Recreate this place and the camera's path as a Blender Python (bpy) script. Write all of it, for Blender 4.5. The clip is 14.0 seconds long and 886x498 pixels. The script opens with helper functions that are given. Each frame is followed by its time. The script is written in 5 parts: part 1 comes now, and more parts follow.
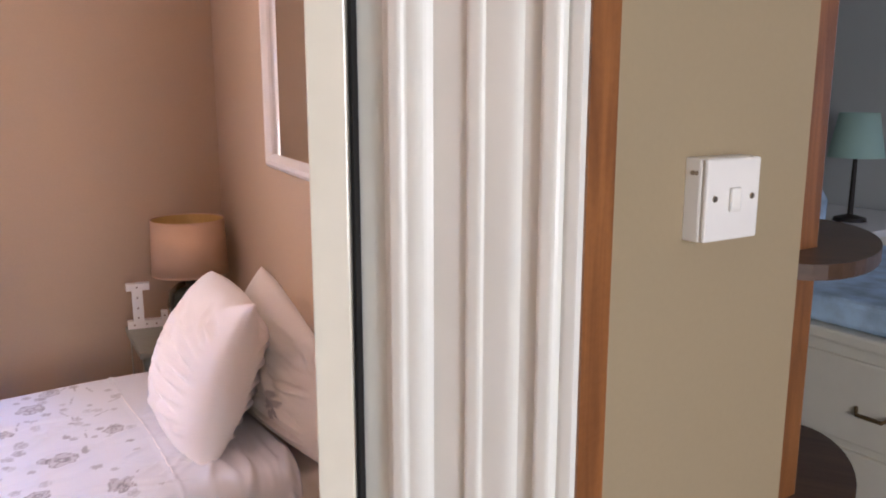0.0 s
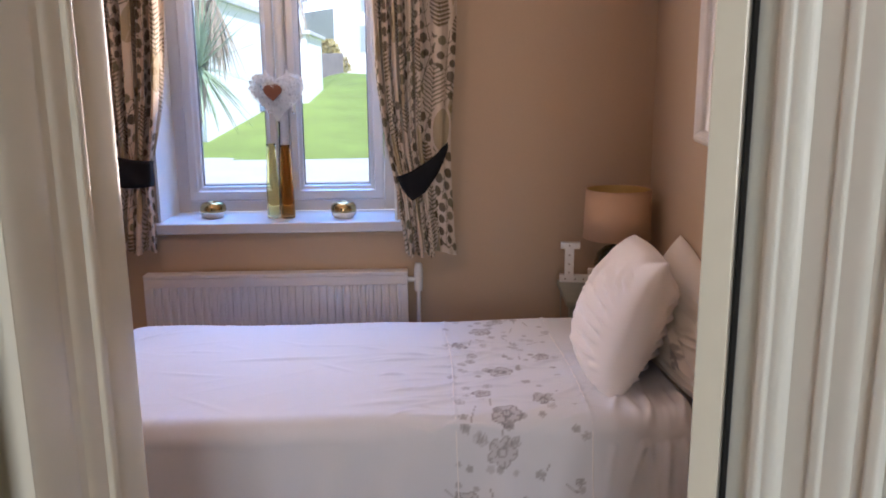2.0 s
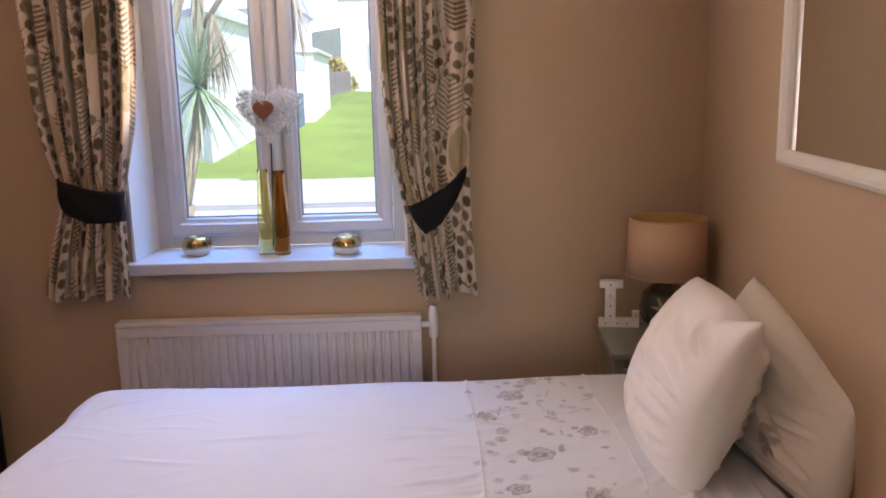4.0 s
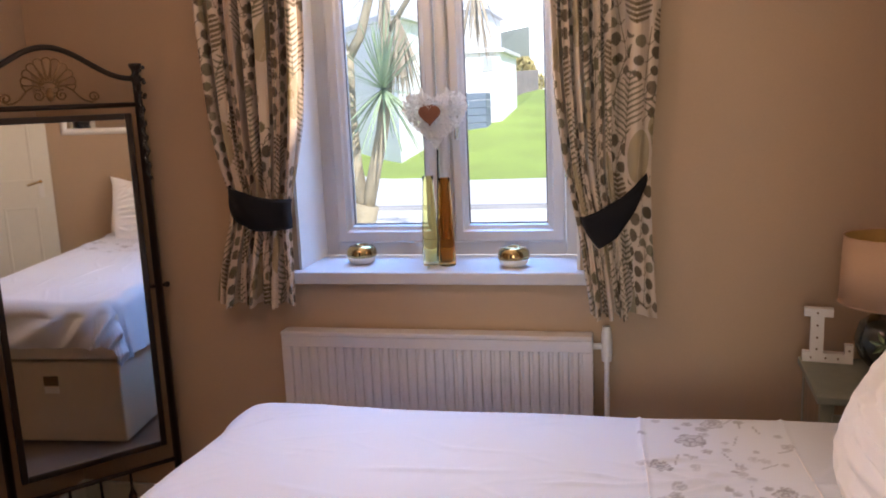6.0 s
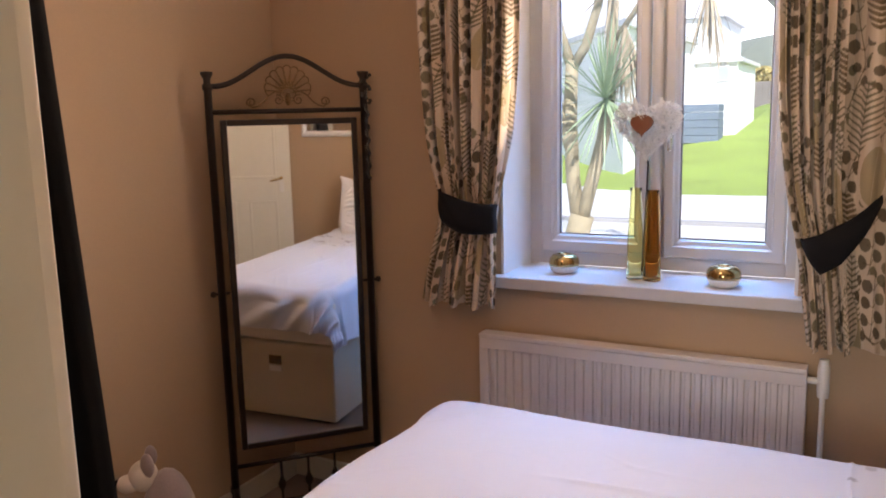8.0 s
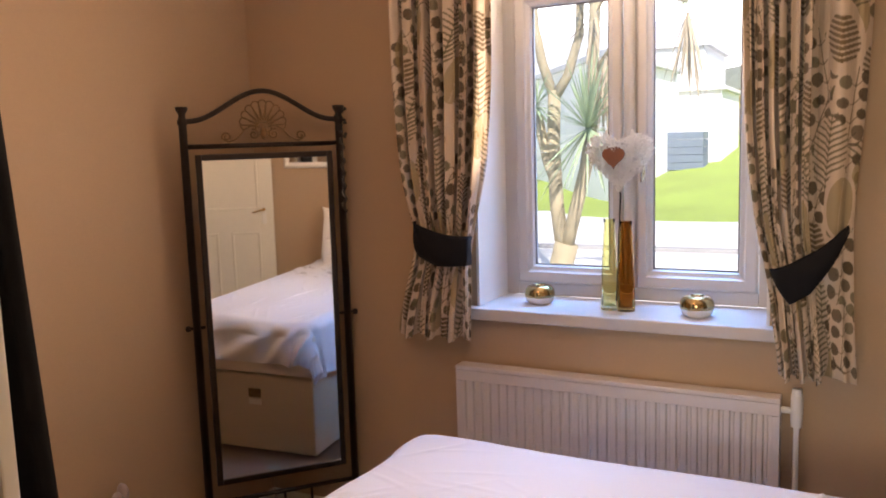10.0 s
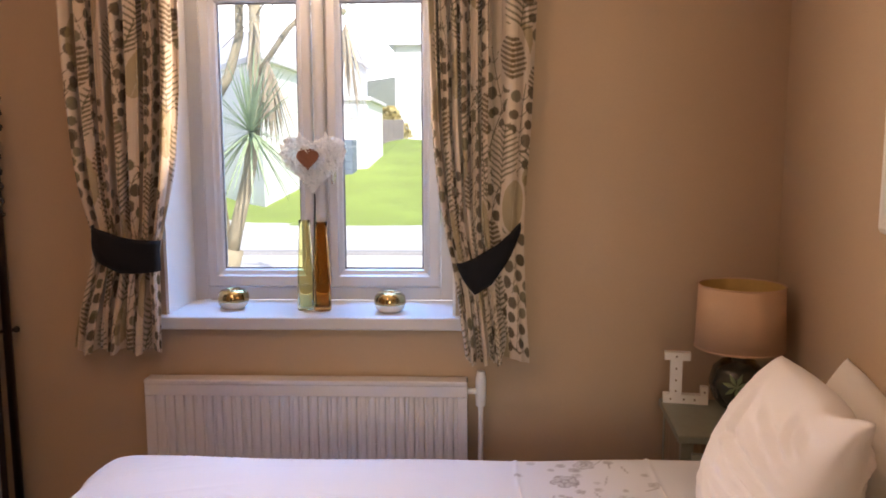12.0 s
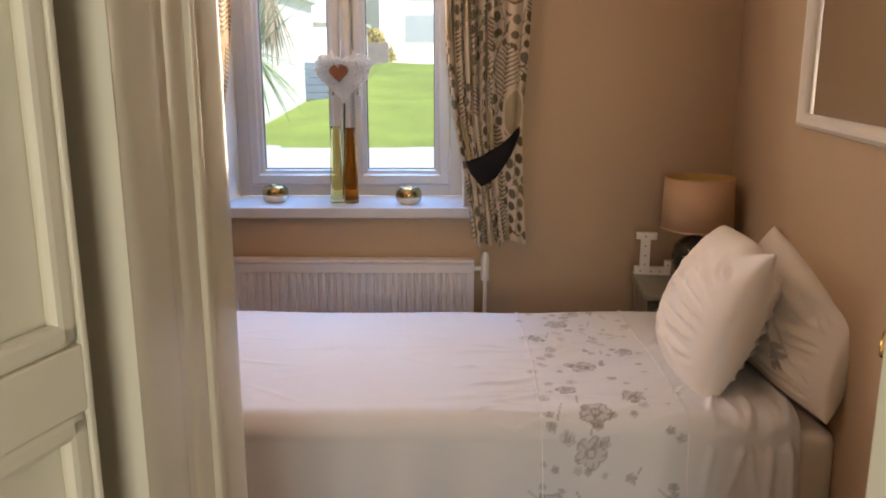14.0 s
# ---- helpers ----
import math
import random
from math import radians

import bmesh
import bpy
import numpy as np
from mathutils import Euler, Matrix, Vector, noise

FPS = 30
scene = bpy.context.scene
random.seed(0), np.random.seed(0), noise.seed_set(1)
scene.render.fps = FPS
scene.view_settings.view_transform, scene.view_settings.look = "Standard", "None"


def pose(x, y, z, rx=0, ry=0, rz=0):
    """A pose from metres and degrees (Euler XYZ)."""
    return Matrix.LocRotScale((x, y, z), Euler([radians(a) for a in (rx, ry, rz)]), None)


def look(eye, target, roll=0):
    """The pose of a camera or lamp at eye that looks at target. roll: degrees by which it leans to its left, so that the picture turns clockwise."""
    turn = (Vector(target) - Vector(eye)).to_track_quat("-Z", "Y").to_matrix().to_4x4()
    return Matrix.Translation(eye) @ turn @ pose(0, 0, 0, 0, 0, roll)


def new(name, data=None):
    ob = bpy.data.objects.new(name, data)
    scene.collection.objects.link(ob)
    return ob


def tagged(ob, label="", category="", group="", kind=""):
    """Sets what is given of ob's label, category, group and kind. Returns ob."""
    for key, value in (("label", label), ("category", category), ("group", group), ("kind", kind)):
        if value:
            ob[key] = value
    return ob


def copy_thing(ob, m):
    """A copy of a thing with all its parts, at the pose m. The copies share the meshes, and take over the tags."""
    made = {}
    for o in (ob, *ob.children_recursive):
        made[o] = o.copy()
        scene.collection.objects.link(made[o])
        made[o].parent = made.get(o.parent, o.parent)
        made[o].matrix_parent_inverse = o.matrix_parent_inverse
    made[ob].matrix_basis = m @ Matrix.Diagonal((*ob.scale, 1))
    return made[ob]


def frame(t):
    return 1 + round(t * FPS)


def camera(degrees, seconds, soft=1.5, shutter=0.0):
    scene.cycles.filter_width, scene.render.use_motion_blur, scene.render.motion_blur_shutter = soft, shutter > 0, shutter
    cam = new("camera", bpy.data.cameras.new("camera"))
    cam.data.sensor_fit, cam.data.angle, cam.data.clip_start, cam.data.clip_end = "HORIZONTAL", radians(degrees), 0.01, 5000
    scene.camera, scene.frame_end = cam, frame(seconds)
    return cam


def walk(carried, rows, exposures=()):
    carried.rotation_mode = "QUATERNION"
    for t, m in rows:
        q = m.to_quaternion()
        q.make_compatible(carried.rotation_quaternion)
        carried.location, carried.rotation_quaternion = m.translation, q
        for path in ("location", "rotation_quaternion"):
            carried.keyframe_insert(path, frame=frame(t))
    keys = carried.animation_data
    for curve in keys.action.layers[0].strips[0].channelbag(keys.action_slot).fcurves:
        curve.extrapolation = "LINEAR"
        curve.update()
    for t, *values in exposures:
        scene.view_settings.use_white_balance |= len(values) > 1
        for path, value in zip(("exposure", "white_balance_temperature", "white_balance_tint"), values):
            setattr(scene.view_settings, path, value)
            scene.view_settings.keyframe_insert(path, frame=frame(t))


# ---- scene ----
cam = camera(57.7, 14.0, soft=1.9)
PATH = [
    (0, (0.142, 0.216, 1.561), (1.193, 1.873, 1.176), 0.0),
    (0.5, (0.105, 0.209, 1.557), (0.894, 2.006, 1.17), -0.1),
    (1, (0.082, 0.101, 1.559), (0.574, 1.999, 1.165), 0.3),
    (1.5, (0.106, -0.017, 1.56), (0.289, 1.932, 1.147), 0.1),
    (2, (0.09, -0.032, 1.552), (0.155, 1.923, 1.134), -0.5),
    (2.5, (0.074, 0.02, 1.53), (0.129, 1.975, 1.111), -0.9),
    (5, (0.078, 0.63, 1.544), (0.077, 2.598, 1.189), -2.5),
    (5.5, (0.098, 0.639, 1.54), (-0.143, 2.591, 1.176), -2.5),
    (6, (0.116, 0.658, 1.547), (-0.297, 2.58, 1.181), -2.5),
    (6.5, (0.103, 0.661, 1.542), (-0.441, 2.552, 1.184), -2.4),
    (7, (0.131, 0.667, 1.519), (-0.567, 2.511, 1.183), -2.4),
    (7.5, (0.153, 0.669, 1.529), (-0.713, 2.441, 1.195), -1.6),
    (7.7, (0.159, 0.664, 1.537), (-0.754, 2.412, 1.202), -1.4),
    (10, (0.218, 0.686, 1.558), (-0.68, 2.454, 1.299), -1.8),
    (10.5, (0.152, 0.688, 1.591), (-0.501, 2.561, 1.334), -1.3),
    (11, (0.106, 0.68, 1.58), (-0.295, 2.626, 1.353), -0.8),
    (11.5, (0.115, 0.683, 1.573), (-0.09, 2.659, 1.343), -0.7),
    (12, (0.07, 0.641, 1.545), (-0.006, 2.622, 1.286), -0.2),
    (12.5, (0.069, 0.572, 1.517), (0.025, 2.545, 1.192), 0.0),
    (13, (0.055, 0.428, 1.521), (0.024, 2.389, 1.129), 0.1),
    (13.5, (0.025, 0.263, 1.522), (-0.009, 2.217, 1.095), -0.2),
    (14, (-0.023, 0.083, 1.515), (-0.056, 2.034, 1.076), -0.1),
]
walk(cam, [(t, look(eye, target, roll)) for t, eye, target, roll in PATH], exposures=[(0, 1.11, 5100, 24), (0.5, 0.86, 5150, 22), (1, 0.58, 5150, 20), (1.5, 0.46, 5150, 18), (2.5, 0.37, 5250, 17), (5, 0.49, 5700, 15), (6.5, 0.54, 5750, 15), (7.5, 0.54, 5850, 15), (10, 0.67, 6400, 17), (11.5, 0.64, 6400, 18), (12.3, 0.51, 6000, 15), (13, 0.4, 5650, 14), (13.5, 0.36, 5850, 11), (14, 0.35, 6150, 10)])

# ---------- world and light ----------
world = bpy.data.worlds.new("sky")
scene.world = world
world.use_nodes = True
wn = world.node_tree.nodes
sky = wn.new("ShaderNodeTexSky")
sky.sky_type = "NISHITA"
sky.sun_disc = False
sky.sun_elevation, sky.sun_rotation = radians(46), radians(150)
wn["Background"].inputs["Strength"].default_value = 0.15
world.node_tree.links.new(sky.outputs[0], wn["Background"].inputs["Color"])


def lamp(name, kind, m, energy, color=(1, 1, 1), **settings):
    data = bpy.data.lights.new(name, kind)
    data.energy, data.color = energy, color
    for key, value in settings.items():
        if key == "size":
            data.size = value
        if key == "size_y":
            data.shape, data.size_y = "RECTANGLE", value
        if key == "angle":
            data.angle = value
        if key == "radius":
            data.shadow_soft_size = value
    ob = new(name, data)
    ob.matrix_world = m
    return ob


lamp("sun", "SUN", look((9, -12, 16), (0, 4, 0)), 5.0, (1.0, 0.95, 0.87), angle=radians(0.5))
lamp("window_daylight", "AREA", look((-0.49, 4.20, 2.62), (-0.49, 2.6, 0.98)), 48, (0.205, 0.46, 0.93), size=1.1, size_y=1.0)
lamp("garden_bounce_in_window", "AREA", look((-0.49, 3.325, 1.62), (-0.49, 1.8, 2.5)), 16, (1.0, 0.75, 0.51), size=0.66, size_y=1.1)
# added warm fill for walls and pillows; no ceiling lamp is in sight
lamp("warm_ceiling_fill", "POINT", pose(-0.72, 1.60, 2.26), 7.2, (1.0, 0.60, 0.42), radius=0.10)
# added fill from the hall's unseen end, for door frames and bed front
lamp("hall_fill", "AREA", look((0.08, -1.86, 1.5), (0.1, 2, 1.1)), 26, (1.0, 0.90, 0.68), size=0.6, size_y=1.3)
# lamp added out of sight to brighten the second bedroom; no window is built
lamp("second_bedroom_fill", "AREA", look((3.9, 0.3, 1.6), (2.4, 1.8, 0.9)), 3.4, (0.95, 0.96, 1.0), size=0.9, size_y=1.0)

# ---------- helpers ----------


def part(name, bm, material, parent=None, label="", smooth=False):
    mesh = bpy.data.meshes.new(name)
    if smooth:
        for f in bm.faces:
            f.smooth = True
    bm.to_mesh(mesh)
    bm.free()
    mesh.materials.append(material)
    ob = new(name, mesh)
    if parent is not None:
        ob.parent = parent
    if label:
        tagged(ob, label)
    return ob


def empty(name, m, label, category, group="", kind=""):
    ob = new(name)
    ob.matrix_world = m
    return tagged(ob, label, category, group, kind)


def box(bm, x0, x1, y0, y1, z0, z1, bevel=0.0, segments=2):
    """A box, with rounded edges where bevel is given, added to bm."""
    b = bmesh.new()
    bmesh.ops.create_cube(b, size=1.0)
    for v in b.verts:
        v.co = Vector((x0 + (v.co.x + 0.5) * (x1 - x0), y0 + (v.co.y + 0.5) * (y1 - y0), z0 + (v.co.z + 0.5) * (z1 - z0)))
    if bevel > 0:
        bmesh.ops.bevel(b, geom=list(b.edges), offset=bevel, segments=segments, profile=0.6, affect="EDGES")
    join(bm, b)
    return bm


def join(bm, b):
    mesh = bpy.data.meshes.new("tmp")
    b.to_mesh(mesh)
    b.free()
    bm.from_mesh(mesh)
    bpy.data.meshes.remove(mesh)


def boxed(*args, **more):
    return box(bmesh.new(), *args, **more)


def prism(points, z0, z1, bm=None):
    """A plan outline (counter-clockwise) drawn up from z0 to z1."""
    bm = bm or bmesh.new()
    low = [bm.verts.new((x, y, z0)) for x, y in points]
    high = [bm.verts.new((x, y, z1)) for x, y in points]
    n = len(points)
    for i in range(n):
        bm.faces.new((low[i], low[(i + 1) % n], high[(i + 1) % n], high[i]))
    bm.faces.new(list(reversed(low)))
    bm.faces.new(high)
    bmesh.ops.recalc_face_normals(bm, faces=list(bm.faces))
    return bm


def lathe(profile, steps=32, bm=None, centre=(0, 0)):
    """A turned solid from (radius, height) pairs."""
    bm = bm or bmesh.new()
    rings = []
    for r, z in profile:
        if r < 1e-6:
            rings.append([bm.verts.new((centre[0], centre[1], z))])
        else:
            rings.append([bm.verts.new((centre[0] + r * math.cos(a), centre[1] + r * math.sin(a), z)) for a in [2 * math.pi * i / steps for i in range(steps)]])
    for a, b in zip(rings, rings[1:]):
        for i in range(steps):
            j = (i + 1) % steps
            quad = [a[i % len(a)], a[j % len(a)], b[j % len(b)], b[i % len(b)]]
            quad = list(dict.fromkeys(quad))
            if len(quad) > 2:
                bm.faces.new(quad)
    bmesh.ops.recalc_face_normals(bm, faces=list(bm.faces))
    return bm


def tube(points, radius, bm=None, steps=8, taper=None):
    """A round bar through the points."""
    bm = bm or bmesh.new()
    pts = [Vector(p) for p in points]
    rings = []
    side = None
    for i, p in enumerate(pts):
        d = (pts[min(i + 1, len(pts) - 1)] - pts[max(i - 1, 0)]).normalized()
        if side is None:
            side = d.orthogonal().normalized()
        side = (side - d * side.dot(d)).normalized()
        up = d.cross(side)
        r = radius * (taper(i / (len(pts) - 1)) if taper else 1.0)
        rings.append([bm.verts.new(p + r * (side * math.cos(a) + up * math.sin(a))) for a in [2 * math.pi * k / steps for k in range(steps)]])
    for a, b in zip(rings, rings[1:]):
        for k in range(steps):
            bm.faces.new((a[k], a[(k + 1) % steps], b[(k + 1) % steps], b[k]))
    bm.faces.new(list(reversed(rings[0])))
    bm.faces.new(rings[-1])
    return bm


def grid_mesh(name, pos, uv=None, col=None):
    """A sheet from an array (rows, columns, 3), with a UV map and a colour layer for its print."""
    h, w, _ = pos.shape
    idx = np.arange(h * w).reshape(h, w)
    quads = np.stack([idx[:-1, :-1], idx[:-1, 1:], idx[1:, 1:], idx[1:, :-1]], -1).reshape(-1, 4)
    mesh = bpy.data.meshes.new(name)
    mesh.from_pydata(pos.reshape(-1, 3).tolist(), [], quads.tolist())
    mesh.polygons.foreach_set("use_smooth", [True] * len(mesh.polygons))
    if col is not None:
        layer = mesh.color_attributes.new("print", "FLOAT_COLOR", "POINT")
        rgba = np.ones((h * w, 4), dtype=np.float32)
        rgba[:, :3] = col.reshape(-1, 3)
        layer.data.foreach_set("color", rgba.ravel())
    mesh.update()
    return mesh


# ---------- materials ----------


def material(name, color, rough=0.6, metal=0.0, grain=60.0, vary=0.08, bump=0.15, stain=2.0, coat=0.0, spec=0.5, trans=0.0, dist=0.002, sheen=0.0, stretch=(1, 1, 1)):
    """Painted, woven or bare stuff: a base colour with fine grain, broad stains and relief."""
    m = bpy.data.materials.new(name)
    m.use_nodes = True
    n, l = m.node_tree.nodes, m.node_tree.links
    b = n["Principled BSDF"]
    b.inputs["Roughness"].default_value, b.inputs["Metallic"].default_value = rough, metal
    b.inputs["Coat Weight"].default_value = coat
    b.inputs["Specular IOR Level"].default_value = spec
    b.inputs["Transmission Weight"].default_value = trans
    b.inputs["Sheen Weight"].default_value = sheen
    tc = n.new("ShaderNodeTexCoord")
    mp = n.new("ShaderNodeMapping")
    mp.inputs["Scale"].default_value = stretch
    l.new(tc.outputs["Object"], mp.inputs["Vector"])
    fine, broad = n.new("ShaderNodeTexNoise"), n.new("ShaderNodeTexNoise")
    fine.inputs["Scale"].default_value, broad.inputs["Scale"].default_value = grain, stain
    fine.inputs["Detail"].default_value = broad.inputs["Detail"].default_value = 4
    l.new(mp.outputs[0], fine.inputs["Vector"])
    l.new(mp.outputs[0], broad.inputs["Vector"])
    add = n.new("ShaderNodeMath")
    add.operation = "ADD"
    l.new(fine.outputs["Fac"], add.inputs[0])
    l.new(broad.outputs["Fac"], add.inputs[1])
    ramp = n.new("ShaderNodeMapRange")
    ramp.inputs["From Min"].default_value, ramp.inputs["From Max"].default_value = 0.6, 1.4
    ramp.inputs["To Min"].default_value, ramp.inputs["To Max"].default_value = 1 - vary, 1 + vary
    l.new(add.outputs[0], ramp.inputs["Value"])
    mix = n.new("ShaderNodeVectorMath")
    mix.operation = "SCALE"
    mix.inputs[0].default_value = color
    l.new(ramp.outputs[0], mix.inputs["Scale"])
    l.new(mix.outputs[0], b.inputs["Base Color"])
    bp = n.new("ShaderNodeBump")
    bp.inputs["Strength"].default_value, bp.inputs["Distance"].default_value = bump, dist
    l.new(fine.outputs["Fac"], bp.inputs["Height"])
    l.new(bp.outputs[0], b.inputs["Normal"])
    return m


def printed(name, rough=0.85, weave=900.0, bump=0.3, sheen=0.2, through_light=0.0):
    """Cloth whose woven or stitched print lies in the sheet's colour layer."""
    m = material(name, (1, 1, 1), rough, grain=weave, vary=0.05, bump=bump, dist=0.0006, sheen=sheen)
    n, l = m.node_tree.nodes, m.node_tree.links
    at = n.new("ShaderNodeAttribute")
    at.attribute_name = "print"
    scale = next(x for x in n if x.bl_idname == "ShaderNodeVectorMath")
    l.new(at.outputs["Color"], scale.inputs[0])
    if through_light:
        tr = n.new("ShaderNodeBsdfTranslucent")
        l.new(scale.outputs[0], tr.inputs["Color"])
        mx = n.new("ShaderNodeMixShader")
        mx.inputs[0].default_value = through_light
        l.new(n["Principled BSDF"].outputs[0], mx.inputs[1])
        l.new(tr.outputs[0], mx.inputs[2])
        l.new(mx.outputs[0], n["Material Output"].inputs["Surface"])
    return m


def wood(name, color, dark, scale=6.0, stretch=(1, 1, 0.08), rough=0.45, coat=0.2):
    m = material(name, color, rough, grain=180, vary=0.1, bump=0.2, coat=coat)
    n, l = m.node_tree.nodes, m.node_tree.links
    tc = n.new("ShaderNodeTexCoord")
    mp = n.new("ShaderNodeMapping")
    mp.inputs["Scale"].default_value = stretch
    nz = n.new("ShaderNodeTexNoise")
    nz.inputs["Scale"].default_value, nz.inputs["Detail"].default_value, nz.inputs["Distortion"].default_value = scale * 6, 6, 1.2
    cr = n.new("ShaderNodeValToRGB")
    cr.color_ramp.elements[0].position, cr.color_ramp.elements[1].position = 0.3, 0.7
    cr.color_ramp.elements[0].color, cr.color_ramp.elements[1].color = (*dark, 1), (*color, 1)
    l.new(tc.outputs["Object"], mp.inputs["Vector"])
    l.new(mp.outputs[0], nz.inputs["Vector"])
    l.new(nz.outputs["Fac"], cr.inputs["Fac"])
    scale_node = next(x for x in n if x.bl_idname == "ShaderNodeVectorMath")
    l.new(cr.outputs["Color"], scale_node.inputs[0])
    return m


def glass(name, color=(1, 1, 1), rough=0.0, ior=1.45):
    m = bpy.data.materials.new(name)
    m.use_nodes = True
    b = m.node_tree.nodes["Principled BSDF"]
    b.inputs["Base Color"].default_value = (*color, 1)
    b.inputs["Roughness"].default_value, b.inputs["Transmission Weight"].default_value, b.inputs["IOR"].default_value = rough, 1.0, ior
    return m


WALL = material("beige_wall_paint", (0.475, 0.345, 0.222), 0.75, grain=140, vary=0.03, bump=0.12, stain=0.8)
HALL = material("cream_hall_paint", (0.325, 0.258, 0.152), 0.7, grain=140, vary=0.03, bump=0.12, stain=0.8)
COOL = material("pale_grey_wall_paint", (0.50, 0.52, 0.51), 0.75, grain=140, vary=0.03, bump=0.12)
CEIL = material("white_ceiling_paint", (0.80, 0.77, 0.71), 0.85, grain=120, vary=0.02, bump=0.2)
CARPET = material("brown_carpet", (0.22, 0.15, 0.10), 0.95, grain=420, vary=0.35, bump=0.8, dist=0.006, sheen=0.3)
GLOSS = material("cream_gloss_paint", (0.74, 0.70, 0.58), 0.32, grain=25, vary=0.03, bump=0.05, coat=0.3)
WHITEGLOSS = material("white_gloss_paint", (0.80, 0.78, 0.74), 0.3, grain=25, vary=0.03, bump=0.05, coat=0.3)
# right lining's paint, whitened for the daylight that falls on that side
LITLINING = material("door_paint_whitened_as_lit", (0.74, 0.74, 0.68), 0.42, grain=25, vary=0.03, bump=0.06, coat=0.08)
UPVC = material("white_plastic", (0.56, 0.54, 0.525), 0.28, grain=15, vary=0.02, bump=0.02)
SILLPAINT = material("off_white_sill_paint", (0.58, 0.565, 0.575), 0.4, grain=25, vary=0.05, bump=0.06)
SASHLINE = material("grey_sash_shadow_line", (0.18, 0.17, 0.17), 0.7)
RAD = material("white_radiator_enamel", (0.68, 0.635, 0.615), 0.35, grain=30, vary=0.03, bump=0.04)
OAK = wood("stained_wood", (0.30, 0.120, 0.030), (0.14, 0.050, 0.012))
DARKWOOD = wood("dark_brown_wood", (0.10, 0.055, 0.03), (0.05, 0.027, 0.015), stretch=(1, 0.1, 1))
PINE = wood("bedside_wood", (0.26, 0.17, 0.10), (0.15, 0.09, 0.05))
SAGE = material("grey_green_paint", (0.22, 0.23, 0.18), 0.45, grain=40, vary=0.1, bump=0.1)
IRON = material("dark_bronze_iron", (0.020, 0.013, 0.009), 0.42, 0.3, grain=90, vary=0.3, bump=0.25)
ANTIQUE = material("antique_brass", (0.20, 0.13, 0.06), 0.4, 0.7, grain=90, vary=0.3, bump=0.25)
BLACK = material("black_fabric", (0.012, 0.012, 0.014), 0.85, grain=700, vary=0.2, bump=0.5, sheen=0.02)
DARKGAP = material("black_hinge_gap", (0.01, 0.009, 0.008), 0.9)
LINEN = material("white_cotton", (0.88, 0.85, 0.85), 0.85, grain=700, vary=0.03, bump=0.25, dist=0.0008, sheen=0.25)
CREAMCOT = material("cream_cotton", (0.80, 0.74, 0.66), 0.85, grain=700, vary=0.03, bump=0.25, dist=0.0008, sheen=0.25)
DIVAN = material("beige_divan_fabric", (0.58, 0.50, 0.38), 0.9, grain=500, vary=0.06, bump=0.3)
SHADE = material("tan_lampshade_fabric", (0.60, 0.40, 0.25), 0.85, grain=600, vary=0.06, bump=0.4, stretch=(1, 1, 0.3))
SHADEIN = material("gold_lampshade_lining", (0.62, 0.42, 0.14), 0.5, 0.3)
GOLD = material("gold_mirror_glaze", (0.42, 0.31, 0.14), 0.08, 1.0, grain=10, vary=0.03, bump=0.0)
PEARL = material("white_porcelain", (0.80, 0.78, 0.72), 0.2)
BRASS = material("polished_brass", (0.72, 0.52, 0.22), 0.18, 1.0, grain=40, vary=0.05, bump=0.02)
CHROME = material("chrome", (0.75, 0.74, 0.72), 0.15, 1.0, bump=0.0)
SILVER = bpy.data.materials.new("mirror_silver")
SILVER.use_nodes = True
SILVER.node_tree.nodes["Principled BSDF"].inputs["Base Color"].default_value = (0.86, 0.87, 0.86, 1)
SILVER.node_tree.nodes["Principled BSDF"].inputs["Metallic"].default_value = 1.0
SILVER.node_tree.nodes["Principled BSDF"].inputs["Roughness"].default_value = 0.02
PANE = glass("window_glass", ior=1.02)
CLEARYELLOW = glass("yellow_glass", (0.95, 0.93, 0.58), 0.01, 1.10)
AMBER = glass("amber_glass", (0.70, 0.42, 0.15), 0.01, 1.12)
CERAMIC = material("dark_green_ceramic", (0.03, 0.035, 0.025), 0.15, grain=30, vary=0.3, coat=0.5)
LEAF = material("green_leaf_glaze", (0.22, 0.30, 0.14), 0.4)
COPPER = material("copper_sequins", (0.24, 0.10, 0.055), 0.5, 0.4, grain=300, vary=0.3, bump=0.6)
LILAC = material("pale_lilac_plush", (0.36, 0.30, 0.31), 0.95, grain=250, vary=0.15, bump=0.8, sheen=0.4)
SCREW = material("steel_screw", (0.35, 0.30, 0.24), 0.35, 0.9)
MINT = material("mint_lampshade", (0.36, 0.52, 0.45), 0.8, grain=300)
BLUEQUILT = material("blue_floral_quilt", (0.42, 0.56, 0.72), 0.85, grain=14, vary=0.45, bump=0.3, stain=9)
# outdoors
PAVING = material("pale_concrete_paving", (0.60, 0.58, 0.54), 0.85, grain=40, vary=0.12, bump=0.3, stain=0.6)
KERB = material("shade_grey_kerb_concrete", (0.30, 0.29, 0.28), 0.85, grain=40, vary=0.12, bump=0.3)
GRASS = material("lawn_grass", (0.24, 0.31, 0.05), 0.9, grain=14, vary=0.3, bump=0.5, dist=0.02, stain=0.5)
RENDERWALL = material("white_render", (0.78, 0.77, 0.74), 0.85, grain=20, vary=0.05, bump=0.3)
SLATE = material("grey_roof_slate", (0.58, 0.56, 0.55), 0.8, grain=6, vary=0.2, bump=0.4)
BARK = material("pale_palm_bark", (0.33, 0.275, 0.17), 0.9, grain=30, vary=0.3, bump=0.8, dist=0.01, stretch=(1, 1, 4))
